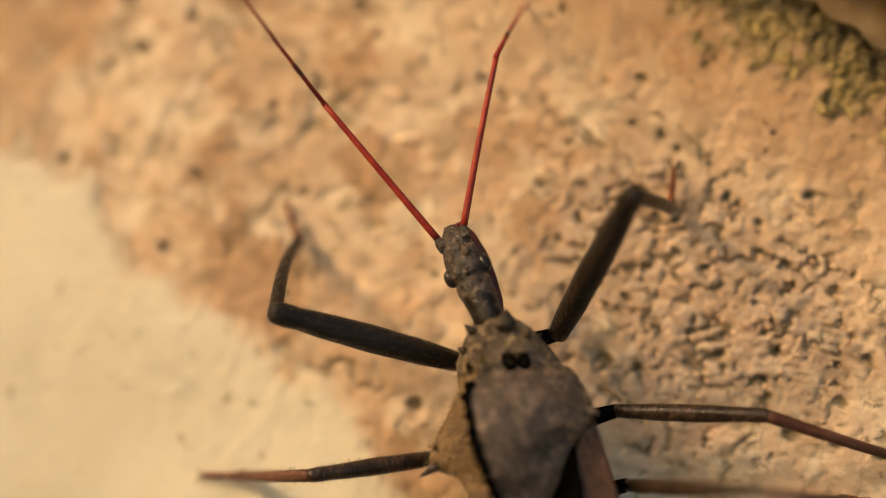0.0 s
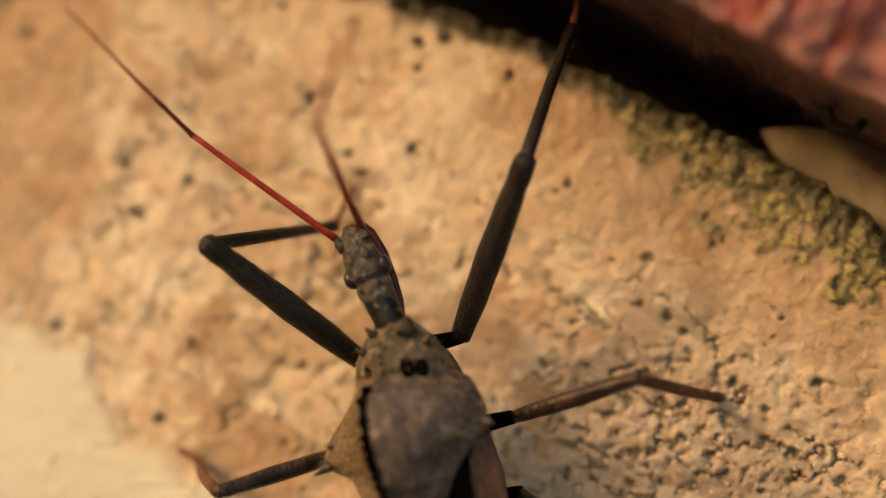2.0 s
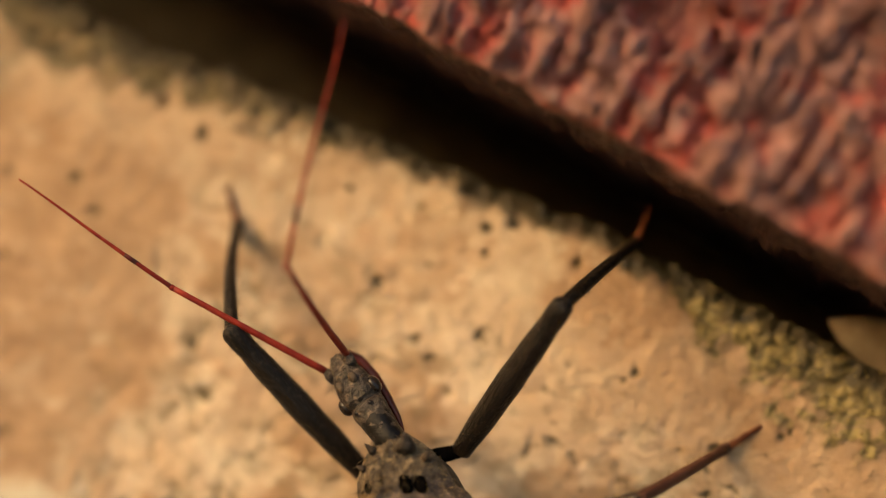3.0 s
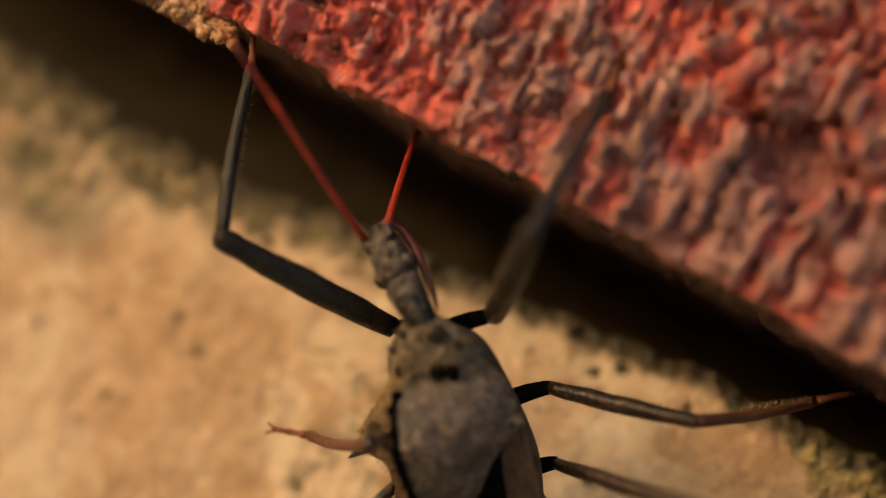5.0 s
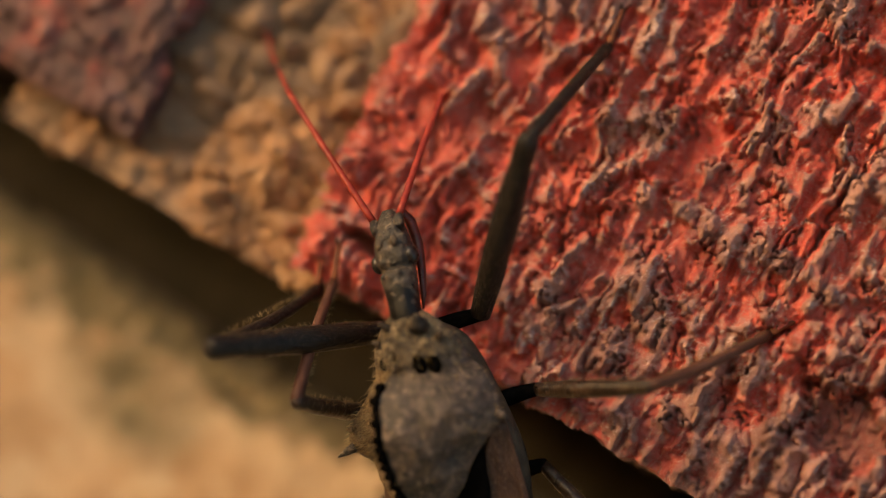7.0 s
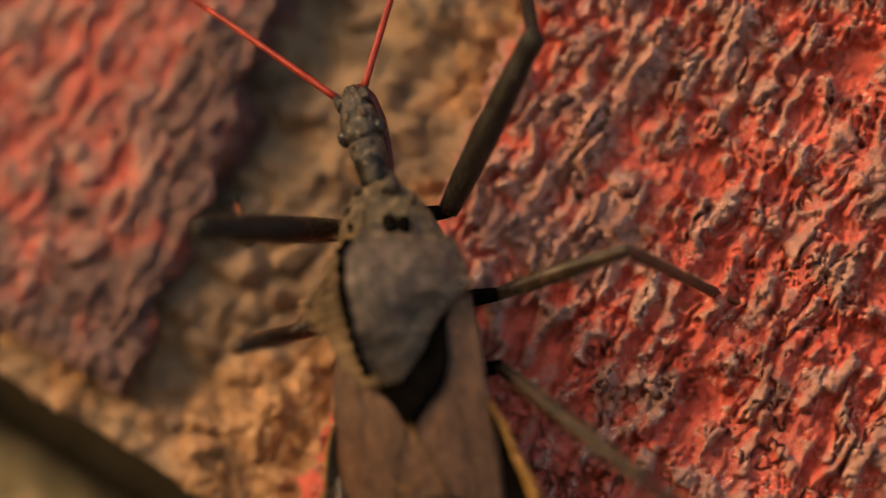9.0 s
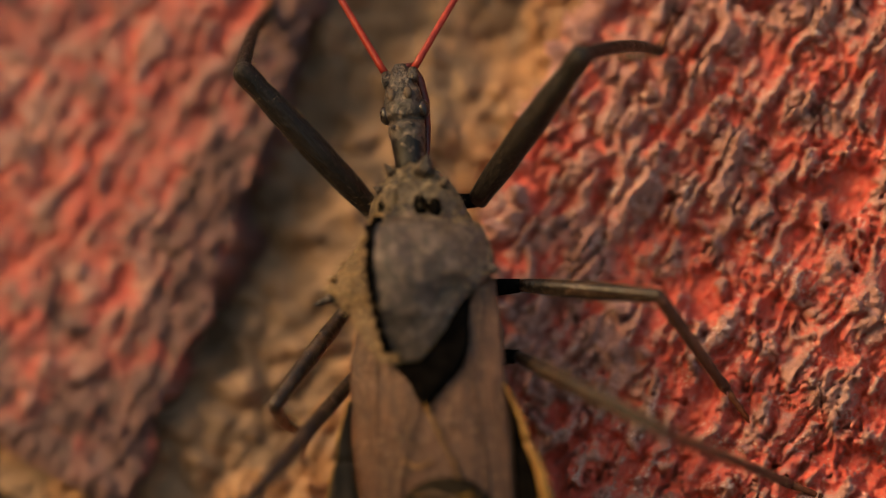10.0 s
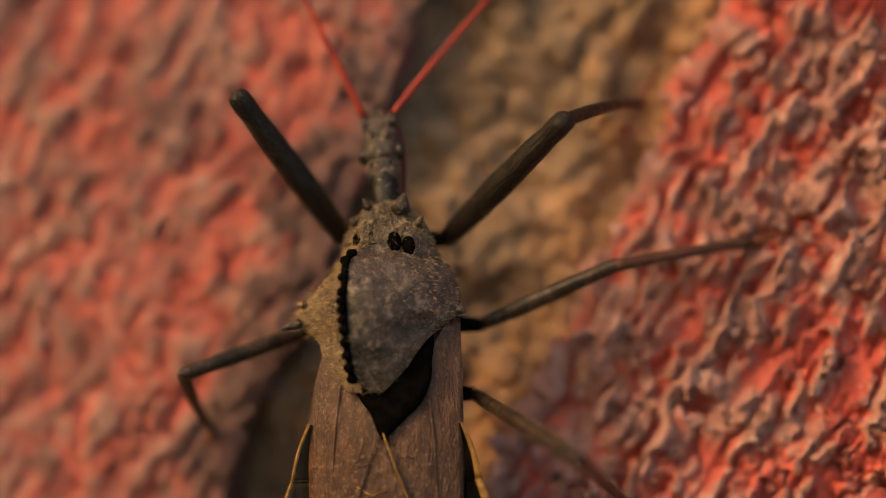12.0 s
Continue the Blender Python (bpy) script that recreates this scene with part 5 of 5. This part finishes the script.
# seconds; foot on the wall in millimetres; knee in the body's own space
FEET = {
    "left front": [
        [(0, 25.3, -0.4, -24.9, -9.2, 3.1, 1.8), (0.5, 24.7, -0.5, -24.8, -9.3, 2.2, 2.5), (1, 15.1, -0.6, -21.0, -9.7, 4.5, -2.2), (1.5, 22.8, -0.3, -15.8, -6.6, 6.4, 0.4), (2, 22.4, -0.6, -15.8, -7.3, 5.5, 1.2), (2.5, 10.6, -0.4, -14.5, -9.3, 4.6, -0.6), (3, 10.4, -0.4, -11.8, -6.4, 6.7, 0.0), (3.5, 10.8, -0.5, -11.9, -7.0, 5.8, 1.2), (3.7, 11.0, -1.1, -12.1, -7.1, 5.2, 1.9)],
        [(5.3, 0.8, -10.4, -0.3, -8.3, 5.5, -0.3), (5.5, 0.7, -10.7, -0.4, -8.3, 5.2, 0.3), (6, 1.5, -13.0, -0.4, -7.4, 4.0, 3.1), (6.5, 1.6, -13.6, -0.2, -6.8, 2.6, 4.4), (7, 1.0, -12.5, -0.5, -7.6, 1.4, 4.4), (7.2, -3.6, -12.8, 0.5, -8.1, 1.8, 3.9)],
        [(8.8, -9.9, -12.7, 18.5, -10.5, 1.8, -5.9), (9, -8.5, -15.0, 11.2, -6.8, -1.1, 5.3), (9.5, -12.9, -12.8, 19.7, -8.9, 2.2, 2.9), (10, -16.9, -12.7, 26.9, -7.2, 5.3, 1.7), (10.5, -16.3, -13.1, 27.2, -8.2, 3.2, 3.0), (11, -16.5, -13.8, 28.6, -9.5, -0.6, 3.1), (11.5, -18.5, -12.6, 36.9, -8.1, 4.2, 2.2), (12, -19.8, -13.0, 38.8, -6.6, 4.9, 2.8)],
    ],
    "right front": [
        [(0, 40.9, -0.7, -15.0, 8.6, 4.0, 1.8), (0.5, 39.7, -0.7, -14.1, 9.5, 2.7, 1.8), (1, 39.8, -0.7, -14.0, 9.3, 2.1, 2.5), (1.5, 36.7, -5.0, -7.7, 7.6, 2.9, 3.7), (2, 28.3, -2.0, -2.0, 7.6, 6.1, -0.4), (2.5, 28.5, -0.6, -1.9, 8.5, 5.3, -0.2), (3, 28.4, -0.1, -3.0, 9.2, 4.5, -0.0), (3.5, 28.2, -0.1, -3.3, 10.7, 1.9, 0.1), (3.7, 28.4, -7.9, -1.8, 9.5, 1.1, -8.1)],
        [(5.3, 16.3, -11.8, 5.6, 6.8, 5.5, 1.8), (5.5, 16.2, -14.1, 6.3, 6.9, 4.7, 2.8), (6, 15.9, -13.5, 5.5, 7.1, 4.6, 2.8), (6.5, 8.1, -12.9, 14.7, 7.2, 6.7, -3.6), (7, 7.7, -12.9, 16.4, 7.3, 6.6, -2.7), (7.2, 7.9, -12.9, 16.5, 7.6, 6.4, -1.7)],
        [(8.8, -3.5, -12.5, 27.7, 8.5, 5.1, 0.3), (9, -4.0, -12.5, 29.5, 8.2, 5.3, 0.3), (9.5, -3.6, -12.6, 33.3, 8.3, 5.2, 0.4), (10, 1.3, -12.6, 33.9, 8.6, 3.9, 1.9), (10.5, 1.0, -12.5, 33.9, 9.4, 1.9, 2.5), (11, -3.9, -12.8, 40.5, 8.0, 3.1, 3.2), (11.5, -9.7, -12.6, 49.6, 7.9, 5.2, 1.2), (12, -5.3, -12.5, 49.8, 8.6, 3.4, 2.4)],
    ],
    "left middle": [
        [(0, 28.5, -0.9, -36.4, -9.8, -4.5, 0.9), (0.5, 26.3, -0.4, -29.2, -8.6, -2.5, 1.4), (1, 26.2, -0.3, -28.9, -8.9, -3.4, 1.7), (1.5, 25.0, -0.5, -28.4, -9.0, -4.3, 1.8), (2, 22.1, -0.5, -29.1, -9.3, -5.6, 1.7), (2.5, 18.9, -0.4, -29.5, -9.5, -5.7, 1.4), (3, 16.9, -0.4, -28.8, -9.3, -6.0, 1.6), (3.5, 15.1, -0.3, -26.9, -9.1, -6.1, 1.8), (3.7, 14.1, -0.3, -24.4, -8.9, -6.0, 2.0)],
        [(5.3, 11.6, -5.7, -14.2, -4.4, -4.1, 3.8), (5.6, 12.9, -6.0, -13.5, -3.8, -4.7, 3.9), (5.8, 12.2, -8.4, -7.3, -3.9, -10.4, -8.1), (6.2, 10.0, -9.3, -5.7, -4.5, -9.9, -8.6), (6.4, 6.4, -10.6, -2.0, -3.2, -0.8, 2.0), (6.6, 6.0, -11.4, -1.8, -3.3, -1.8, 2.8), (6.8, 2.9, -12.6, -1.5, -4.9, -2.3, 3.1), (7, 1.9, -13.6, 0.2, -5.1, -2.2, 3.1), (7.2, 1.9, -13.6, 0.2, -5.4, -2.5, 3.1)],
        [(8.8, -4.3, -13.2, 4.2, -8.3, -7.1, 2.3), (9, -4.7, -14.7, 8.2, -6.6, -6.3, 3.4), (9.5, -4.2, -14.3, 11.3, -6.8, -8.4, 2.7), (10, -5.0, -12.8, 9.5, -7.0, -10.2, 1.1), (10.5, -9.3, -12.8, 14.8, -8.2, -9.3, 1.1), (11, -14.3, -14.0, 24.9, -9.1, -5.0, 1.9), (11.5, -16.9, -12.9, 25.1, -10.0, -7.1, 0.4), (12, -16.4, -12.6, 25.2, -9.8, -7.8, 0.3)],
    ],
    "right middle": [
        [(0, 56.1, -0.3, -20.4, 10.8, -7.4, -2.2), (0.5, 43.7, -0.3, -12.9, 9.7, -2.0, -0.6), (1, 42.9, 0.4, -13.8, 9.7, -2.3, -0.0), (1.5, 42.8, 0.1, -14.0, 10.1, -3.4, 0.1), (2, 42.8, 0.2, -14.1, 10.5, -4.6, -0.2), (2.5, 42.8, 0.2, -14.0, 11.0, -5.7, -1.4), (3, 37.0, -0.4, -9.6, 10.5, -4.8, -0.3), (3.5, 30.6, -0.3, -3.2, 10.4, -2.4, -2.3), (3.7, 30.4, 0.6, -3.3, 10.8, -3.0, -2.6)],
        [(5.3, 31.6, -3.1, -2.0, 10.8, -7.9, -2.9), (5.5, 30.3, -5.3, -1.7, 10.6, -7.6, -1.3), (6, 21.4, -8.9, 5.2, 9.9, -1.6, -1.9), (6.5, 20.8, -11.7, 8.2, 10.5, -3.1, -1.3), (7, 20.9, -12.3, 8.2, 10.4, -5.0, 0.1), (7.2, 20.8, -11.5, 8.4, 10.5, -5.3, -0.2)],
        [(8.8, 12.0, -12.5, 19.6, 10.7, -4.5, -0.8), (9, 11.8, -12.6, 19.6, 10.6, -4.8, -0.4), (9.5, 11.7, -12.8, 19.7, 10.4, -5.9, -0.0), (10, 11.8, -12.8, 21.1, 10.6, -6.9, -0.8), (10.5, 5.3, -12.6, 36.4, 10.3, -2.1, -2.0), (11, 5.3, -12.5, 36.6, 10.0, -3.5, 0.2), (11.5, 4.9, -12.9, 36.4, 10.1, -4.8, 0.5), (12, 2.8, -12.7, 46.3, 10.6, -2.8, -2.1)],
    ],
    "left hind": [
        [(0, 40.0, -0.4, -52.1, -10.5, -14.9, 4.5), (0.5, 38.5, -0.4, -51.6, -10.6, -14.7, 4.5), (1, 36.5, -0.4, -50.4, -10.7, -14.7, 4.4), (1.5, 34.6, -0.4, -49.2, -10.7, -14.6, 4.4), (2, 32.5, -0.4, -47.0, -10.8, -14.9, 4.1), (2.5, 30.3, -0.4, -45.4, -10.9, -15.0, 4.0), (3, 29.0, -0.4, -45.0, -10.8, -14.5, 4.4), (3.5, 27.5, -0.4, -43.4, -10.7, -14.5, 4.5), (3.7, 25.9, -0.3, -42.4, -10.7, -14.3, 4.7)],
        [(5.3, 17.8, -0.4, -35.4, -11.3, -14.7, 3.7), (5.5, 16.1, -0.4, -34.2, -11.4, -14.2, 4.0), (6, 13.4, -0.4, -30.5, -11.2, -14.1, 4.3), (6.5, 11.2, -0.3, -26.1, -10.8, -14.2, 4.7), (7, 8.7, -0.4, -20.7, -10.7, -15.0, 4.1), (7.2, 6.9, -0.3, -16.8, -10.6, -15.1, 4.2)],
        [(8.8, 7.2, -13.3, -10.2, -2.8, -18.1, 4.0), (9, 6.7, -13.3, -9.9, -3.7, -18.6, 3.4), (9.5, 5.9, -13.5, -7.7, -4.2, -19.1, 2.3), (10, -4.3, -12.8, 4.8, -6.9, -14.6, 6.6), (10.5, -7.1, -12.7, 7.8, -8.7, -14.2, 6.3), (11, -7.8, -12.4, 10.9, -7.4, -17.9, 4.9), (11.5, -3.5, -12.0, 9.5, -3.6, -19.4, 1.4), (12, -4.8, -12.2, 11.2, -4.1, -19.3, 1.7)],
    ],
    "right hind": [
        [(0, 54.6, -0.4, -23.3, 10.0, -9.8, 7.2), (0.5, 54.3, -0.2, -22.6, 10.9, -10.2, 7.0), (1, 52.8, -0.1, -22.3, 11.4, -10.2, 7.0), (1.5, 55.5, -0.4, -25.0, 10.5, -12.9, 5.8), (2, 54.5, -0.4, -25.0, 10.6, -14.3, 4.8), (2.5, 52.3, -0.4, -23.9, 10.7, -14.9, 4.2), (3, 50.6, -0.4, -22.0, 10.6, -14.8, 4.4), (3.5, 47.8, -0.4, -18.7, 11.0, -14.6, 4.2), (3.7, 45.9, -0.3, -16.4, 11.3, -13.7, 4.5)],
        [(5.3, 35.2, -0.5, -7.3, 13.5, -9.3, 3.4), (5.5, 31.7, -3.9, -2.3, 12.2, -7.4, 4.9), (6, 31.5, -1.7, -3.2, 12.3, -13.6, 3.3), (6.5, 30.6, -2.2, -2.9, 11.5, -15.2, 2.8), (7, 29.1, -3.6, -2.3, 11.0, -15.5, 3.2), (7.2, 27.5, -4.4, -2.1, 10.7, -15.1, 4.1)],
        [(8.8, 16.8, -12.5, 8.9, 10.3, -14.9, 5.4), (9, 19.8, -12.7, 9.8, 10.2, -15.0, 4.7), (9.5, 16.8, -10.9, 13.3, 10.9, -15.1, 3.9), (10, 16.5, -13.0, 18.6, 9.8, -12.8, 5.5), (10.5, 14.0, -12.8, 19.5, 9.2, -14.3, 5.6), (11, 11.8, -12.4, 21.9, 10.2, -16.0, 5.2), (11.5, 10.2, -13.3, 28.9, 8.1, -11.0, 6.5), (12, 3.8, -12.8, 32.3, 8.9, -12.0, 7.0)],
    ],
}
LEG_SIZES = {"front": ((2.47, -1.22, -2.75), 9.22, 8.81), "middle": ((4.10, -5.40, -3.13), 7.05, 7.35), "hind": ((3.76, -8.79, -2.07), 11.19, 12.96)}


def bristles(bm, length, radius, seed, count):
    rng = random.Random(seed)
    for _ in range(count):
        y, a = rng.uniform(0.08, 0.95) * length, rng.uniform(0, 2 * math.pi)
        d = Vector((math.cos(a), 0.45, math.sin(a)))
        base = Vector((math.cos(a) * radius(y / length) * 0.9, y, math.sin(a) * radius(y / length) * 0.9))
        ring_tube(bm, [base, base + d * rng.uniform(0.08, 0.22)], [0.014, 0.005], 3, up=(0.3, 0.2, 1))


def build_leg(kind, side):
    (hx, hy, hz), thigh, shin = LEG_SIZES[kind]
    s = -1 if side == "left" else 1
    thick, thin = LEG_KINDS[kind]
    bm = bmesh.new()
    ring_tube(bm, [(s * (hx - 2.2), hy - 0.1, hz + 0.7), (s * (hx - 1.0), hy, hz + 0.25), (s * (hx - 0.2), hy, hz), (s * (hx + 0.12), hy, hz), (s * (hx + 0.26), hy, hz)], [0.45, 0.4, 0.34, 0.3, 0.12], 14)
    part("coxa", bm, M["black"], bug, "black hip joint", size=1.0)

    def girth(t):
        return thick * (0.6 + 0.42 * math.sin(math.pi * min(1, t * 0.85 + 0.1)) ** 0.8 + (0.12 if t > 0.93 else 0))

    steps = [i / 16 for i in range(17)]
    bm = bmesh.new()
    tip = girth(1.0)
    line = [(0.0, t * thigh, 0.1 * math.sin(math.pi * t) + 0.03 * math.sin(19 * t)) for t in steps] + [(0, thigh + 0.3 * tip, 0), (0, thigh + 0.6 * tip, 0), (0, thigh + 0.75 * tip, 0)]
    ring_tube(bm, line, [girth(t) * (1 + 0.02 * math.sin(23 * t + thigh)) for t in steps] + [0.88 * tip, 0.55 * tip, 0.1 * tip], 14)
    femur = part("femur", bm, M["leg"] if kind == "front" else M["shank"], bug, "stout black-brown thigh" if kind == "front" else "slender brown thigh", size=1.0)
    bm = bmesh.new()
    bristles(bm, thigh, girth, 7, 420)
    part("hair_fringe", bm, M["hair"], femur, "fine pale hairs", size=1.0)
    bm = bmesh.new()
    ball(bm, (0, thigh - 0.05, -0.12 * thick), girth(0.9) * 0.98, (1.04, 0.8, 1), 3)
    part("knee", bm, M["wart"], femur, size=1.0)
    def calf(t):
        return thin * (1.15 - 0.35 * t + (0.2 if t > 0.92 else 0))

    bm = bmesh.new()
    ring_tube(bm, [(0.0, t * shin, 0.35 * math.sin(math.pi * t) * (1.3 if kind == "front" else 0.8)) for t in steps], [calf(t) for t in steps], 12)
    tibia = part("tibia", bm, M["shin"] if kind != "front" else M["leg"], bug, "reddish brown slightly curved shin" if kind != "front" else "dark curved shin", size=1.0)
    bm = bmesh.new()
    bristles(bm, shin, calf, 9, 300)
    part("hair_fringe", bm, M["hair"], tibia, "fine pale hairs", size=1.0)
    bm = bmesh.new()
    ring_tube(bm, [(0, -0.1, 0), (0, 0.5, 0.05), (0, 0.62, 0.04), (0, 1.2, 0.05), (0, 1.3, 0.05), (0, 2.0, -0.02)], [0.2, 0.19, 0.14, 0.17, 0.13, 0.14], 10)
    tarsus = part("tarsus", bm, M["toe"], bug, "rust-red jointed foot", size=1.0)
    for x in (-1, 1):
        bm = bmesh.new()
        cone(bm, (x * 0.06, 1.95, 0), (x * 0.3, 2.45, -0.18), 0.07, (0, 0.06, 0.08))
        part("claw", bm, M["black"], tarsus, size=1.0)
    return femur, tibia, tarsus


def build_antenna(side, head):
    bm = bmesh.new()
    steps = [i / 12 for i in range(13)]
    ring_tube(bm, [(0, 8.3 * t, 0.12 * math.sin(math.pi * t)) for t in steps], [0.18 - 0.045 * t for t in steps], 10)
    lower = part("antenna", bm, M["feeler"], head, "thin red lower antenna segment", size=1.0)
    bm = bmesh.new()
    ball(bm, (0, 0, 0), 0.155, (1, 1.4, 1), 2)
    reach = 8.6 if side == "left" else 11.0
    ring_tube(bm, [(0, reach * t, -0.3 * t * t + 0.25 * math.sin(6 * t) * t) for t in steps], [0.12 - 0.075 * t for t in steps], 8)
    upper = part("antenna", bm, M["feeler"], head, "hair-thin orange-red antenna tip", size=1.0)
    bm = bmesh.new()
    ring_tube(bm, [(0, 1.9, 0.02), (0, 2.3, 0.05), (0, 2.7, 0.06)], [0.11, 0.12, 0.105], 8)
    bm2 = part("antenna_joint", bm, M["beak"], head, "dark antenna joint", size=1.0)
    return lower, upper, bm2


head = build_head()
build_pronotum()
build_body()
build_wings()
LEGS = {(side, kind): build_leg(kind, side) for kind in ("front", "middle", "hind") for side in ("left", "right")}
ANTENNA_PARTS = {side: build_antenna(side, head) for side in ("left", "right")}

# ---- movement ----


def track(stretches):
    """A smooth curve through rows of (seconds, values ...)."""
    rows = np.array([row for stretch in stretches for row in stretch], float)
    t, values = rows[:, 0], rows[:, 1:]
    slope = np.gradient(values, t, axis=0)

    def at(s):
        k = int(np.clip(np.searchsorted(t, s) - 1, 0, len(t) - 2))
        h = t[k + 1] - t[k]
        u = (s - t[k]) / h
        a, b = values[k], values[k + 1]
        return (2 * u**3 - 3 * u**2 + 1) * a + (u**3 - 2 * u**2 + u) * h * slope[k] + (3 * u**2 - 2 * u**3) * b + (u**3 - u**2) * h * slope[k + 1]

    return at


def strides(stretches):
    """A foot's way: still, or lifted over in a short arc to its next hold."""
    rows = np.array([row for stretch in stretches for row in stretch], float)
    t = rows[:, 0]

    def at(s):
        k = int(np.clip(np.searchsorted(t, s) - 1, 0, len(t) - 2))
        u = (s - t[k]) / (t[k + 1] - t[k])
        u = u * u * (3 - 2 * u)
        a, b = rows[k, 1:], rows[k + 1, 1:]
        out = a + (b - a) * u
        far = np.linalg.norm(b[:3] - a[:3])
        out[1] -= min(3.0, 0.28 * max(0.0, far - 1.0)) * math.sin(math.pi * u)
        return out

    return at


def body_matrix(row):
    x, y, z, heading, climb, lean = row
    turn = Euler((radians(90), 0, 0)).to_matrix() @ Matrix.Rotation(radians(heading), 3, "Z") @ Matrix.Rotation(radians(climb), 3, "X") @ Matrix.Rotation(radians(lean), 3, "Y")
    return Matrix.Translation(Vector((x, y, z)) * MM) @ turn.to_4x4()


def along(base, ahead, up=(0, 0, 1)):
    """The pose of a limb that starts at base and points ahead."""
    y = Vector(ahead).normalized()
    x = y.cross(Vector(up))
    x = x.normalized() if x.length > 1e-5 else Vector((1, 0, 0))
    z = x.cross(y)
    m = Matrix((x, y, z)).transposed().to_4x4()
    return Matrix.Translation(Vector(base) * MM) @ m


def bend(hip, foot, knee_near, thigh, shin):
    """Where the knee lies for a leg of fixed lengths."""
    reach = foot - hip
    d = min(max(reach.length, abs(thigh - shin) + 0.2), thigh + shin - 0.05)
    u = reach.normalized()
    a = (thigh**2 - shin**2 + d * d) / (2 * d)
    centre = hip + u * a
    off = knee_near - centre
    off = off - u * off.dot(u)
    off = off.normalized() if off.length > 1e-4 else Vector((0, 0, 1))
    return centre + off * math.sqrt(max(thigh**2 - a * a, 0.0))


def motions():
    times = [round(0.1 * k, 1) for k in range(121)]
    body = track(BODY)
    poses = {t: body_matrix(body(t)) for t in times}
    walk(bug, [(t, poses[t]) for t in times])
    turn = track(HEAD)
    walk(head, [(t, Matrix.Rotation(radians(turn(t)[0]), 4, "Z") @ Matrix.Rotation(radians(turn(t)[1]), 4, "X")) for t in times])
    for side, (lower, upper, joint) in ANTENNA_PARTS.items():
        s = -1 if side == "left" else 1
        way = track(ANTENNAE[side])
        base = Vector((s * 0.75, 5.55, 0.28)) * BUG
        low_rows, high_rows = [], []
        for t in times:
            row = way(t)
            a, b = Vector(row[:3]).normalized(), Vector(row[3:]).normalized()
            low_rows.append((t, along(base, a)))
            high_rows.append((t, along(base + a * 8.3, b)))
        walk(lower, low_rows)
        walk(upper, high_rows)
        walk(joint, high_rows)
    for (side, kind), (femur, tibia, tarsus) in LEGS.items():
        (hx, hy, hz), thigh, shin = LEG_SIZES[kind]
        hip = Vector((hx * (-1 if side == "left" else 1), hy, hz))
        step_at = strides(FEET[side + " " + kind])
        rows = [[], [], []]
        for t in times:
            values = step_at(t)
            foot = poses[t].inverted() @ (Vector(values[:3]) * MM) / MM
            knee = bend(hip, foot, Vector(values[3:]), thigh, shin)
            lower = (foot - knee).normalized()
            end = knee + lower * shin
            out = poses[t].to_3x3().inverted() @ Vector((0, -1, 0))
            flat = lower - out * lower.dot(out) * 0.85
            if kind == "front":
                flat = flat + (0.1 + 1.5 * max(0.0, 0.8 - flat.length)) * (Vector((0.25 * hip.x / abs(hip.x), 1, 0)) - out * out.y * 0.85)
            rows[0].append((t, along(hip, knee - hip)))
            rows[1].append((t, along(knee, lower)))
            rows[2].append((t, along(end, flat, out)))
        for ob, keys in zip((femur, tibia, tarsus), rows):
            walk(ob, keys)


motions()
